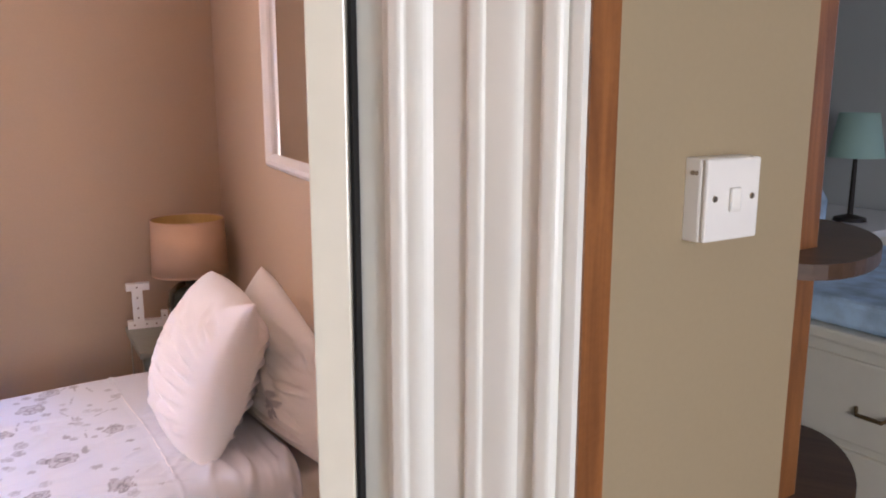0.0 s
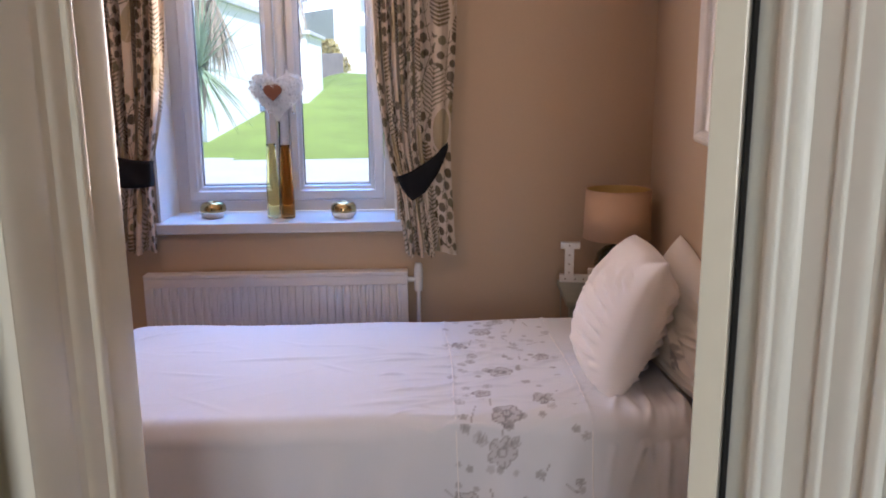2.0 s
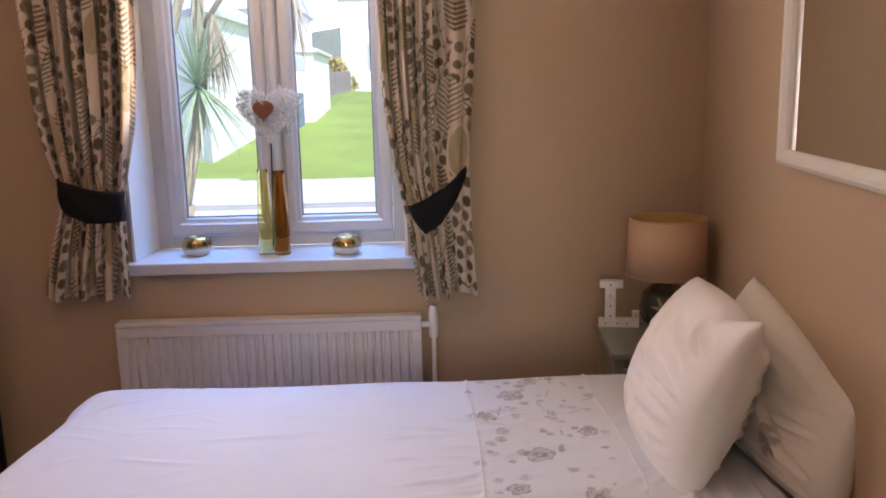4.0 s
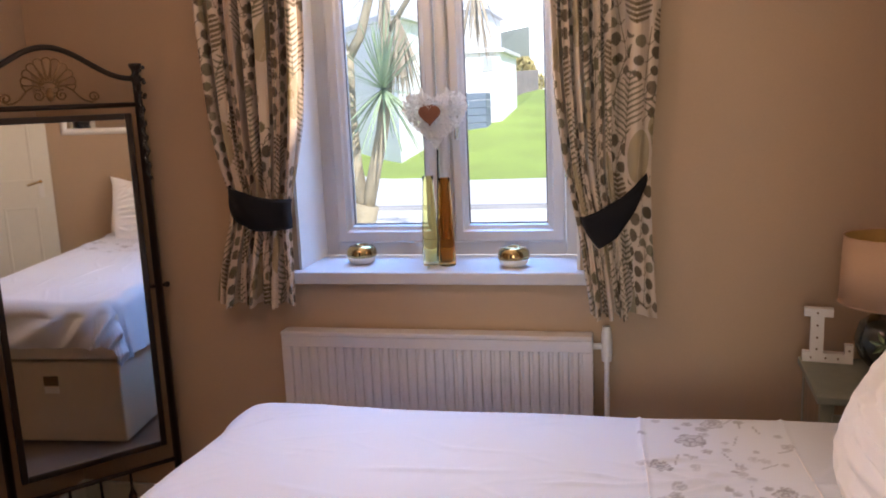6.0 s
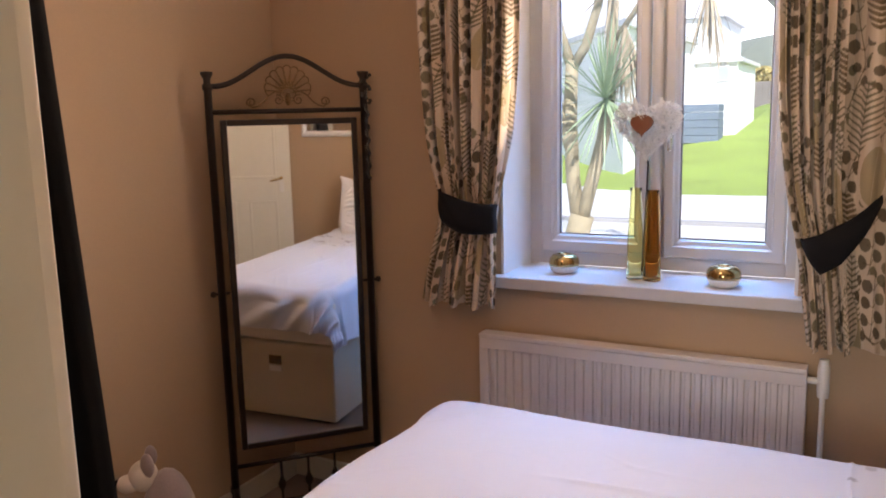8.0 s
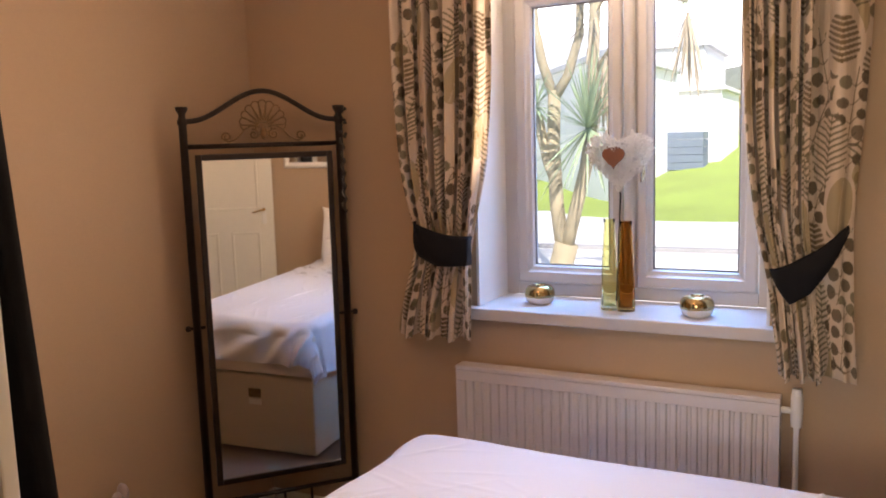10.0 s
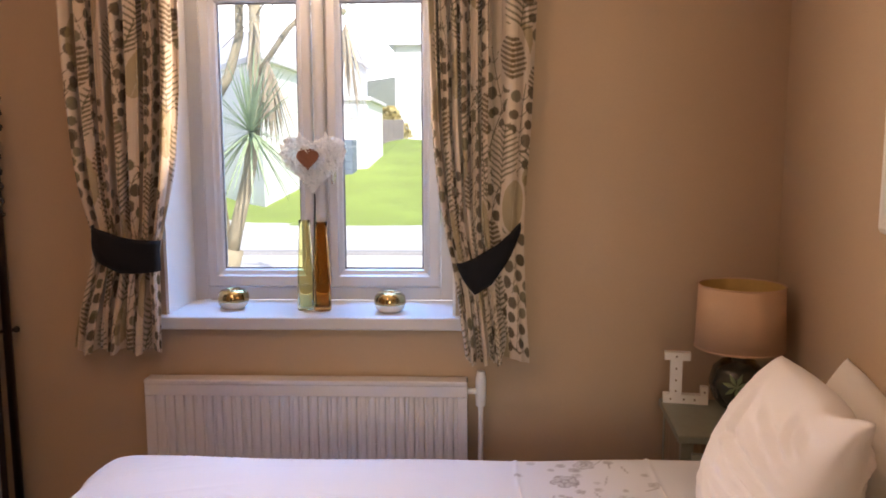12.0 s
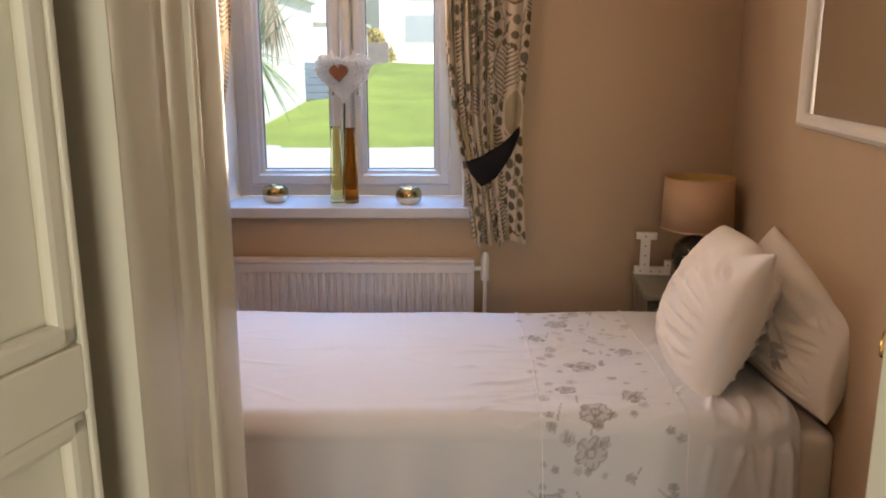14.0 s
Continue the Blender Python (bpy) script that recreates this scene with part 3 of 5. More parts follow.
        {"berries": berries, "fern": fern, "ribbed": ribbed, "broad": broad}[kind](cx, cy, lean)
    return col


CLOTH = printed("leaf_print_curtain_cloth", through_light=0.10)


def curtain(name, left_edge, right_edge, z_low, seed, folds, label, tie, flat=0.0, placed=()):
    """A gathered curtain: its edges are given as (height, x) pairs, with a tie band at their waist."""
    h, w = 480, 330
    z = np.linspace(z_low, 2.30, h)
    za, xa = zip(*left_edge)
    zb, xb = zip(*right_edge)

    def smooth(zs, xs):
        fine = np.interp(np.linspace(zs[0], zs[-1], 60), zs, xs)
        ker = np.ones(7) / 7
        fine = np.convolve(np.pad(fine, 3, mode="edge"), ker, "valid")
        return np.interp(z, np.linspace(zs[0], zs[-1], 60), fine)

    xl, xr = smooth(za, xa), smooth(zb, xb)
    u = np.linspace(0, 1, w)
    rng = np.random.RandomState(seed)
    wob = np.cumsum(rng.rand(w) + 0.35)
    wob = wob / wob[-1]
    if flat:
        wob = np.interp(wob, [0, 1 - flat, 1], [0, (folds - 1.0) / folds, 1])
    ph = 2 * math.pi * folds * wob
    U, Z = np.meshgrid(u, z)
    width = (xr - xl)[:, None]
    waist = np.exp(-((z - tie) / 0.16) ** 2)[:, None]
    amp = 0.046 * (1 - 0.55 * waist) * (0.8 + 0.3 * np.sin(3 * Z + seed))
    drift = 0.5 * np.sin(2.2 * Z + seed) * (1 - waist)
    X = xl[:, None] + width * (U + 0.018 * np.sin(2 * ph[None, :] + drift))
    Y = 3.225 + amp * (0.75 - 1.7 * np.abs(np.sin(0.5 * (ph[None, :] + drift))) ** 0.8 + 0.25 * np.sin(2.3 * ph[None, :] + 1.3 + 2 * Z)) + 0.012 * waist
    Y = Y + 0.02 * np.where(Z < z_low + 0.25, (z_low + 0.25 - Z) / 0.25, 0) * np.sin(ph[None, :] * 0.5)
    Z2 = Z + 0.012 * np.sin(ph[None, :] * 0.5 + 1) * np.where(Z < 1.0, (1.0 - Z) / 0.2, 0)
    row = int(h * 0.62)
    arc = np.concatenate([[0], np.cumsum(np.hypot(np.diff(X[row]), np.diff(Y[row])))])
    grow_u, grow_v = 1.22, 1.0
    motifs = [(kind, (arc[-1] - inset) / grow_u, (zz - z_low) / grow_v, lean) for kind, inset, zz, lean in placed]
    col = leaf_print(arc[None, :] / grow_u + 0 * Z, (Z - z_low + 0.04 * U) / grow_v, seed, motifs)
    hem = (Z - z_low < 0.035) & (Z - z_low > 0.032)
    col[hem] *= 0.8
    thing = empty(name, pose((xl[0] + xr[0]) / 2, 3.225, 0), label, "curtain", "pair of window curtains")
    base = thing.matrix_world.translation
    pos = np.stack([X - base.x, Y - base.y, Z2], -1)
    mesh = grid_mesh("curtain_cloth", pos, col=col)
    mesh.materials.append(CLOTH)
    cloth = new("curtain_cloth", mesh)
    cloth.parent = thing
    mod = cloth.modifiers.new("thickness", "SOLIDIFY")
    mod.thickness = 0.002
    return thing


def tieback(parent, top, bottom, label):
    """A dark band that wraps the curtain, between its upper and lower edges as (x, z) pairs."""
    base = parent.matrix_world.translation
    b = bmesh.new()
    rows = []
    n, m = 30, 8

    def along(pairs, s):
        d = np.concatenate([[0], np.cumsum([math.dist(p, q) for p, q in zip(pairs, pairs[1:])])])
        d = d / d[-1]
        return np.interp(s, d, [p[0] for p in pairs]), np.interp(s, d, [p[1] for p in pairs])

    for i in range(n):
        s = i / (n - 1)
        (tx, tz), (lx, lz) = along(top, s), along(bottom, s)
        bulge = 0.080 * math.sin(math.pi * s) ** 0.45
        rows.append([b.verts.new((lx + (tx - lx) * k - base.x, 3.225 - bulge - 0.008 * math.sin(math.pi * k) - 0.004 * math.sin(7 * k + 9 * s) - base.y, lz + (tz - lz) * k)) for k in [j / m for j in range(m + 1)]])
    for r, t in zip(rows, rows[1:]):
        for k in range(m):
            b.faces.new((r[k], r[k + 1], t[k + 1], t[k]))
    ob = part("tieback", b, BLACK, parent, label, smooth=True)
    mod = ob.modifiers.new("thickness", "SOLIDIFY")
    mod.thickness = 0.006


cl = curtain("curtain", [(0.86, -1.275), (1.0, -1.245), (1.20, -1.185), (1.45, -1.22), (1.8, -1.24), (2.3, -1.25)], [(0.86, -0.972), (1.0, -0.965), (1.18, -0.975), (1.45, -0.905), (1.8, -0.875), (2.3, -0.87)], 0.862, 3, 7, "leaf-print cream curtain tied back with a dark band", 1.20)
tieback(cl, [(-1.172, 1.288), (-1.048, 1.253), (-0.960, 1.235)], [(-1.170, 1.212), (-1.127, 1.168), (-1.064, 1.139), (-0.964, 1.134)], "black fabric tieback")
cr = curtain("curtain", [(0.83, 0.045), (1.0, 0.020), (1.10, 0.010), (1.3, -0.035), (1.6, -0.065), (2.3, -0.085)], [(0.83, 0.258), (1.0, 0.243), (1.2, 0.235), (1.3, 0.232), (1.6, 0.255), (2.3, 0.28)], 0.835, 8, 7, "leaf-print cream curtain swept aside by a dark tieback", 1.16, flat=0.42, placed=[("ribbed", 0.10, 1.84, 0.3), ("berries", 0.05, 1.66, 0.1), ("fern", 0.13, 1.53, 0.1), ("broad", 0.07, 1.38, -0.1), ("berries", 0.07, 1.00, 0.2), ("fern", 0.24, 0.95, 0.1)])
tieback(cr, [(0.018, 1.162), (0.073, 1.185), (0.144, 1.232), (0.216, 1.292)], [(0.034, 1.122), (0.077, 1.069), (0.127, 1.104), (0.18, 1.191), (0.217, 1.272)], "black fabric tieback")
pole = empty("curtain_pole", pose(-0.49, 3.225, 2.325), "dark metal curtain pole over the window", "curtain pole")
part("pole", tube([(-0.95, 0, 0), (0.95, 0, 0)], 0.011), IRON, pole)
for px in (-0.9, 0.9):
    part("bracket", tube([(px, 0, 0), (px, 0.105, 0.0)], 0.008), IRON, pole)

# ---------- radiator ----------
radiator = empty("radiator", pose(-0.50, 3.25, 0), "white ribbed panel radiator under the window", "radiator")
w2, z0, z1 = 0.55, 0.20, 0.755
ribs = 32
span = 2 * w2 - 0.05
b = bmesh.new()
low, high = [], []
for i in range(ribs * 8 + 1):
    s = i / 8
    f = s % 1
    dep = 0.009 * min(1, max(0, (abs(f - 0.5) - 0.12) / 0.14))
    x = -w2 + 0.025 + span * i / (ribs * 8)
    low.append(b.verts.new((x, 0.004 + 0.009 - dep, z0 + 0.035)))
    high.append(b.verts.new((x, 0.004 + 0.009 - dep, z1 - 0.055)))
for i in range(len(low) - 1):
    b.faces.new((low[i], low[i + 1], high[i + 1], high[i]))
part("ribbed_panel", b, RAD, radiator)
b = boxed(-w2, w2, 0.0025, 0.02, z1 - 0.056, z1 - 0.016, bevel=0.004)
box(b, -w2, w2, 0.0025, 0.02, z0, z0 + 0.036, bevel=0.004)
box(b, -w2, -w2 + 0.026, 0.0025, 0.02, z0 + 0.036, z1 - 0.056, bevel=0.003)
box(b, w2 - 0.026, w2, 0.0025, 0.02, z0 + 0.036, z1 - 0.056, bevel=0.003)
part("panel_border", b, RAD, radiator)
b = boxed(-w2, w2, 0.0, 0.066, z1 - 0.015, z1, bevel=0.004)
part("top_grille", b, RAD, radiator)
for sx in (-1, 1):
    part("side_cover", boxed(min(sx * w2, sx * (w2 - 0.004)), max(sx * w2, sx * (w2 - 0.004)), 0.021, 0.066, z0 + 0.01, z1 - 0.016), RAD, radiator)
b = lathe([(0, 0.665), (0.016, 0.665), (0.018, 0.69), (0.018, 0.76), (0.013, 0.785), (0, 0.787)], 18, centre=(w2 + 0.045, 0.03))
tube([(w2, 0.03, 0.715), (w2 + 0.045, 0.03, 0.715)], 0.011, b)
part("valve", b, WHITEGLOSS, radiator, "white painted radiator valve")
part("pipe", tube([(w2 + 0.045, 0.03, 0.67), (w2 + 0.045, 0.03, 0.0)], 0.0085), WHITEGLOSS, radiator)
for bx in (-0.35, 0.35):
    part("wall_bracket", boxed(bx - 0.02, bx + 0.02, 0.03, 0.08, 0.3, 0.65), RAD, radiator)

# ---------- bed ----------
BX0, BX1, BY0, BY1, BZ = -0.93, 0.90, 1.875, 2.755, 0.66
divan = empty("divan_bed", pose((BX0 + BX1) / 2, (BY0 + BY1) / 2, 0), "single divan bed with beige base and drawer", "bed")
ox, oy = divan.matrix_world.translation.x, divan.matrix_world.translation.y
part("bed_base", boxed(BX0 + 0.01 - ox, BX1 - 0.01 - ox, BY0 + 0.01 - oy, BY1 - 0.01 - oy, 0.022, 0.415, bevel=0.012, segments=3), DIVAN, divan)
part("mattress", boxed(BX0 - ox, BX1 - ox, BY0 - oy, BY1 - oy, 0.418, BZ, bevel=0.05, segments=5), CREAMCOT, divan, "cream fitted sheet over the mattress", smooth=True)
for fx in (BX0 + 0.12, BX1 - 0.12):
    for fy in (BY0 + 0.1, BY1 - 0.1):
        part("castor", lathe([(0, 0), (0.02, 0), (0.024, 0.012), (0.02, 0.024), (0, 0.024)], 14, centre=(fx - ox, fy - oy)), BLACK, divan)
b = boxed(BX0 + 0.004 - ox, BX0 + 0.0095 - ox, 0.06, 0.13, 0.30, 0.345, bevel=0.002)
part("drawer_pull", b, ANTIQUE, divan, "small brass drawer pull on the base end")
b = boxed(BX0 + 0.004 - ox, BX0 + 0.0095 - ox, 0.06, 0.13, 0.262, 0.292, bevel=0.002)
part("drawer_label", b, PEARL, divan)


def embroidery(A, B):
    """Stitched grey flower sprays down the duvet's band, in cloth coordinates."""
    col = np.tile(np.array((0.70, 0.712, 0.765), dtype=np.float32), A.shape + (1,))
    rng = random.Random(5)
    thread, dusk = np.array((0.20, 0.185, 0.20)), np.array((0.38, 0.355, 0.375))

    def flower(cx, cy, r, petals, k, turn):
        ang = np.arctan2(B - cy, A - cx) + turn
        rad = np.hypot(A - cx, B - cy)
        edge = r * (0.72 + 0.28 * np.abs(np.cos(petals * ang / 2)))
        fill = rad < edge
        col[fill] = col[fill] * (1 - 0.55 * k) + dusk * 0.55 * k
        line = (np.abs(rad - edge) < 0.0024) | (fill & (np.abs(np.sin(petals * ang / 2)) < 0.16) & (rad > 0.2 * r)) | (np.abs(rad - 0.28 * r) < 0.003)
        col[line] = col[line] * (1 - 0.75 * k) + thread * 0.75 * k

    def stem(x0, y0, x1, y1):
        dx, dy = x1 - x0, y1 - y0
        q = np.clip(((A - x0) * dx + (B - y0) * dy) / (dx * dx + dy * dy), 0, 1)
        m = (A - x0 - q * dx) ** 2 + (B - y0 - q * dy) ** 2 < 0.0018 ** 2
        col[m] = col[m] * 0.4 + thread * 0.6

    spots = [(0.33, 2.20, 0.050), (0.42, 1.97, 0.040), (0.315, 1.90, 0.055), (0.30, 1.80, 0.052), (0.26, 2.03, 0.035), (0.22, 2.42, 0.035), (0.47, 2.33, 0.034), (0.30, 2.58, 0.050), (0.36, 2.68, 0.036), (0.21, 1.66, 0.05), (0.36, 1.62, 0.04), (0.30, 1.52, 0.05)]
    for x, y, r in spots:
        flower(x, y, r * 0.74, 5, rng.uniform(0.7, 1.0), rng.uniform(0, 3))
    for _ in range(110):
        x, y = rng.uniform(0.17, 0.52), rng.uniform(1.45, 2.76)
        flower(x, y, rng.uniform(0.006, 0.014), 5, rng.uniform(0.3, 0.7), rng.uniform(0, 3))
    for _ in range(28):
        x, y = rng.uniform(0.18, 0.5), rng.uniform(1.45, 2.74)
        stem(x, y, x + rng.uniform(-0.05, 0.05), y + rng.uniform(-0.08, 0.08))
    return col


def draped(name, x0, x1, y0, y1, drops, top, step, mat, print_fn, seed, radius=0.05):
    """A cover laid on the bed: what hangs past each side (near, far, foot, head) falls over a rounded edge."""
    near, far, foot, headd = drops
    a = np.arange(x0 - foot, x1 + headd + step / 2, step)
    c = np.arange(y0 - near, y1 + far + step / 2, step)
    A, B = np.meshgrid(a, c)
    px, py = np.clip(A, x0 + 0.10, x1 - 0.005), np.clip(B, y0 + 0.10, y1 - 0.10)
    if headd == 0:
        px = np.minimum(A, x1) * (A > x0 + 0.10) + px * (A <= x0 + 0.10)
    ex, ey = A - px, B - py
    d = (ex ** 4 + ey ** 4) ** 0.25
    inv = 1 / np.maximum(np.hypot(ex, ey), 1e-6)
    flat = 0.10 - radius
    arc = radius * math.pi / 2
    over = np.clip(d - flat, 0, None)
    th = np.clip(over / radius, 0, math.pi / 2)
    hang = np.clip(over - arc, 0, None)
    out = np.minimum(d, flat) + radius * np.sin(th) + 0.03 * np.clip(hang / 0.3, 0, 1)
    fall = radius * (1 - np.cos(th)) + hang
    X, Y, Z = px + ex * inv * out, py + ey * inv * out, top - fall
    rng = np.random.RandomState(seed)
    wave = np.zeros_like(A)
    for _ in range(26):
        k = rng.uniform(4, 17)
        t = rng.uniform(0, math.pi)
        wave += np.sin(k * (A * math.cos(t) + B * math.sin(t)) + rng.uniform(0, 6)) / k
    Z = Z + 0.011 * wave * np.clip(1 - hang / 0.05, 0.2, 1)
    # soft creases near the band
    for cx, cy, ang, ln, hh in ((0.12, 2.02, 0.16, 0.12, 0.007), (0.15, 1.985, 0.30, 0.09, 0.007), (0.05, 1.99, 0.12, 0.10, 0.006), (0.62, 1.98, 1.2, 0.08, 0.010), (-0.30, 2.35, 0.1, 0.14, 0.006), (0.69, 1.92, 1.45, 0.12, 0.012), (0.75, 1.90, 1.5, 0.12, 0.012)):
        u = (A - cx) * math.cos(ang) + (B - cy) * math.sin(ang)
        v = -(A - cx) * math.sin(ang) + (B - cy) * math.cos(ang)
        Z = Z + hh * np.exp(-(u / ln) ** 2 - (v / 0.010) ** 2)
    for _ in range(70):
        cx, cy, ang = rng.uniform(0.0, 0.62), rng.uniform(1.82, 2.5), rng.normal(0.1, 0.35)
        u = (A - cx) * math.cos(ang) + (B - cy) * math.sin(ang)
        v = -(A - cx) * math.sin(ang) + (B - cy) * math.cos(ang)
        Z = Z + rng.uniform(0.003, 0.008) * np.exp(-(u / rng.uniform(0.03, 0.09)) ** 2 - (v / 0.0075) ** 2)
    for _ in range(16):
        cx, ang = rng.uniform(0.58, 0.80), rng.normal(1.5, 0.12)
        cy = rng.uniform(1.75, 1.98)
        u = (A - cx) * math.cos(ang) + (B - cy) * math.sin(ang)
        v = -(A - cx) * math.sin(ang) + (B - cy) * math.cos(ang)
        lift = rng.uniform(0.004, 0.009) * np.exp(-(u / 0.12) ** 2 - (v / 0.010) ** 2)
        Z, Y = Z + lift * (hang < 0.02), Y - lift * (hang >= 0.02)
    # faint pressed-in wrinkles over the rest of the cover
    for _ in range(60):
        cx, cy, ang = rng.uniform(-0.9, 0.2), rng.uniform(1.85, 2.75), rng.uniform(-0.6, 0.9)
        u = (A - cx) * math.cos(ang) + (B - cy) * math.sin(ang)
        v = -(A - cx) * math.sin(ang) + (B - cy) * math.cos(ang)
        Z = Z + rng.uniform(0.0005, 0.0017) * np.exp(-(u / rng.uniform(0.04, 0.12)) ** 2 - (v / 0.008) ** 2) * (hang < 0.01)
    # stitched band edges
    for line, hh in ((0.185, 0.004), (0.535, 0.004)):
        Z = Z + hh * np.exp(-((A - line - 0.004 * np.sin(9 * B)) / 0.005) ** 2)
    along = (A * np.abs(ey) + B * np.abs(ex)) * inv
    ripple = np.clip(hang / 0.15, 0, 1) * 0.012 * (np.sin(19 * along + 2 * np.sin(5 * along)) + 0.5 * np.sin(43 * along + 1 + 3 * hang))
    both = np.minimum(np.abs(ex), np.abs(ey)) / np.maximum(np.maximum(np.abs(ex), np.abs(ey)), 1e-6)
    ripple = ripple * np.clip(1 - 2.2 * both, 0.08, 1)
    # plump hem at the foot with slanting tucks
    atfoot = np.clip((x0 + 0.02 - A) / 0.06, 0, 1)
    ripple = ripple + atfoot * (0.016 * np.sin(math.pi * np.clip(hang / 0.20, 0, 1)) + 0.026 * np.abs(np.sin(15 * B + 16 * hang + 1.2 * np.sin(7 * B))) ** 3)
    X = X + ex * inv * ripple
    Y = Y + ey * inv * ripple
    mesh = grid_mesh(name, np.stack([X, Y, Z], -1), col=print_fn(A, B))
    mesh.materials.append(mat)
    thing = new(name)
    ob = new("cover", mesh)
    ob.parent = thing
    mod = ob.modifiers.new("thickness", "SOLIDIFY")
    mod.thickness, mod.offset = 0.018, -1
    for line in (0.185, 0.535):
        k = int(np.argmin(np.abs(a - line)))
        path = [(X[i, k] + 0.004 * math.sin(9 * c[i]), Y[i, k], Z[i, k]) for i in range(0, len(c), 6)]
        part("band_seam", tube(path, 0.0016, steps=6), LINEN, thing, smooth=True)
    rim = [(X[0, i], Y[0, i] - 0.004, Z[0, i]) for i in range(0, len(a), 6)]
    part("hem", tube(rim, 0.009, steps=6), LINEN, thing, smooth=True)
    return thing


DUVETCLOTH = printed("white_embroidered_cotton", weave=800, sheen=0.25)
duvet = draped("duvet", BX0 - 0.02, 0.80, BY0 - 0.01, BY1 + 0.005, (0.30, 0.26, 0.175, 0.0), 0.703, 0.0046, DUVETCLOTH, embroidery, 4, radius=0.06)
tagged(duvet, "white duvet with embroidered grey flower band on the bed", "duvet")


def pillow(name, corners, thick, mat, label, seed, sprig=None, puff=0.55, folds=(), tips=0.0, square=0.045, draw=0.0):
    """A filled pillow between four corners (a, b, c, d round the rim), with pulled-out tips and creases."""
    n = 84
    a, bb, c, d = [np.array(p) for p in corners]
    s = np.linspace(0, 1, n)
    S, T = np.meshgrid(s, s)
    P = ((1 - S) * (1 - T))[..., None] * a + (S * (1 - T))[..., None] * bb + (S * T)[..., None] * c + ((1 - S) * T)[..., None] * d
    nrm = np.cross(bb - a, d - a)
    nrm = nrm / np.linalg.norm(nrm)
    mid = (a + bb + c + d) / 4
    e = np.minimum(np.minimum(S, 1 - S), np.minimum(T, 1 - T))
    # rim drawn in between the tips
    rnd = square * ((2 * S - 1) * (2 * T - 1)) ** 2 - tips * ((1 - S) * T) ** 10
    P = P + (mid - P) * rnd[..., None]
    notch = 4 * tips * np.exp(-((S - 0.17) / 0.075) ** 2) * T ** 8 * 0.22
    P = P + (mid - P) * notch[..., None]
    pull = draw * (np.sin(math.pi * S) * (np.abs(T - 0.5) * 2) ** 3 + np.sin(math.pi * T) * (np.abs(S - 0.5) * 2) ** 3)
    P = P + (mid - P) * pull[..., None] * 0.8
    fat = thick / 2 * (np.clip(np.sin(math.pi * S) * np.sin(math.pi * T), 0, 1)) ** puff
    rng = np.random.RandomState(seed)
    crease = np.zeros_like(S)
    for _ in range(16):
        k = rng.uniform(12, 46)
        t = rng.uniform(0.9, 1.9)
        crease += np.abs(np.sin(k * (S * math.cos(t) + T * math.sin(t)) + rng.uniform(0, 6))) / k
    crease = (crease - crease.mean()) * 0.055 * np.clip((e - 0.03) / 0.2, 0, 1)
    for cs, ct, ln, ang, up in folds:
        u = (S - cs) * math.cos(ang) + (T - ct) * math.sin(ang)
        v = -(S - cs) * math.sin(ang) + (T - ct) * math.cos(ang)
        crease += 3.2 * up * np.exp(-(u / ln) ** 2) * (np.exp(-(v / 0.020) ** 2) - 0.8 * np.exp(-((v - 0.036) / 0.018) ** 2)) * np.clip((e - 0.08) / 0.12, 0, 1)
    front, back = P + nrm * (fat + crease)[..., None], P - nrm * (fat + crease * 0.6)[..., None]
    bm = bmesh.new()
    fv = [[bm.verts.new(front[i, j]) for j in range(n)] for i in range(n)]
    bv = [[fv[i][j] if i in (0, n - 1) or j in (0, n - 1) else bm.verts.new(back[i, j]) for j in range(n)] for i in range(n)]
    for i in range(n - 1):
        for j in range(n - 1):
            bm.faces.new((fv[i][j], fv[i][j + 1], fv[i + 1][j + 1], fv[i + 1][j]))
            bm.faces.new((bv[i][j], bv[i + 1][j], bv[i + 1][j + 1], bv[i][j + 1]))
    ob = part(name, bm, mat, smooth=True)
    tagged(ob, label, "pillow", "pillows on the bed")
    if sprig is not None:
        layer = ob.data.color_attributes.new("print", "FLOAT_COLOR", "POINT")
        co = np.zeros(len(ob.data.vertices) * 3)
        ob.data.vertices.foreach_get("co", co)
        co = co.reshape(-1, 3)
        rgba = np.ones((len(co), 4), dtype=np.float32)
        rgba[:, :3] = (0.80, 0.76, 0.70)
        for cx, cy, cz, r in sprig:
            dd = np.linalg.norm(co - np.array((cx, cy, cz)), axis=1)
            ang = np.arctan2(co[:, 2] - cz, co[:, 1] - cy)
            m = dd < r * (0.6 + 0.4 * np.abs(np.cos(2.5 * ang)))
            rgba[m, :3] = (0.45, 0.42, 0.42)
        layer.data.foreach_set("color", rgba.ravel())
    return ob


PILLOWPRINT = printed("cream_embroidered_cotton", weave=800)
pillow("pillow", [(0.845, 1.83, 0.690), (0.78, 2.50, 0.715), (0.965, 2.56, 1.045), (0.905, 1.862, 0.935)], 0.17, PILLOWPRINT, "cream pillow with a grey stitched flower against the wall", 12, tips=0.03, square=0.045, draw=0.02, puff=0.44, sprig=[(0.76, 2.02, 0.80, 0.05)], folds=((0.12, 0.25, 0.12, 0.4, 0.012), (0.15, 0.55, 0.14, -0.5, 0.010), (0.22, 0.12, 0.2, 0.0, 0.014), (0.1, 0.8, 0.1, 0.8, 0.010), (0.3, 0.4, 0.16, 0.9, 0.008)))
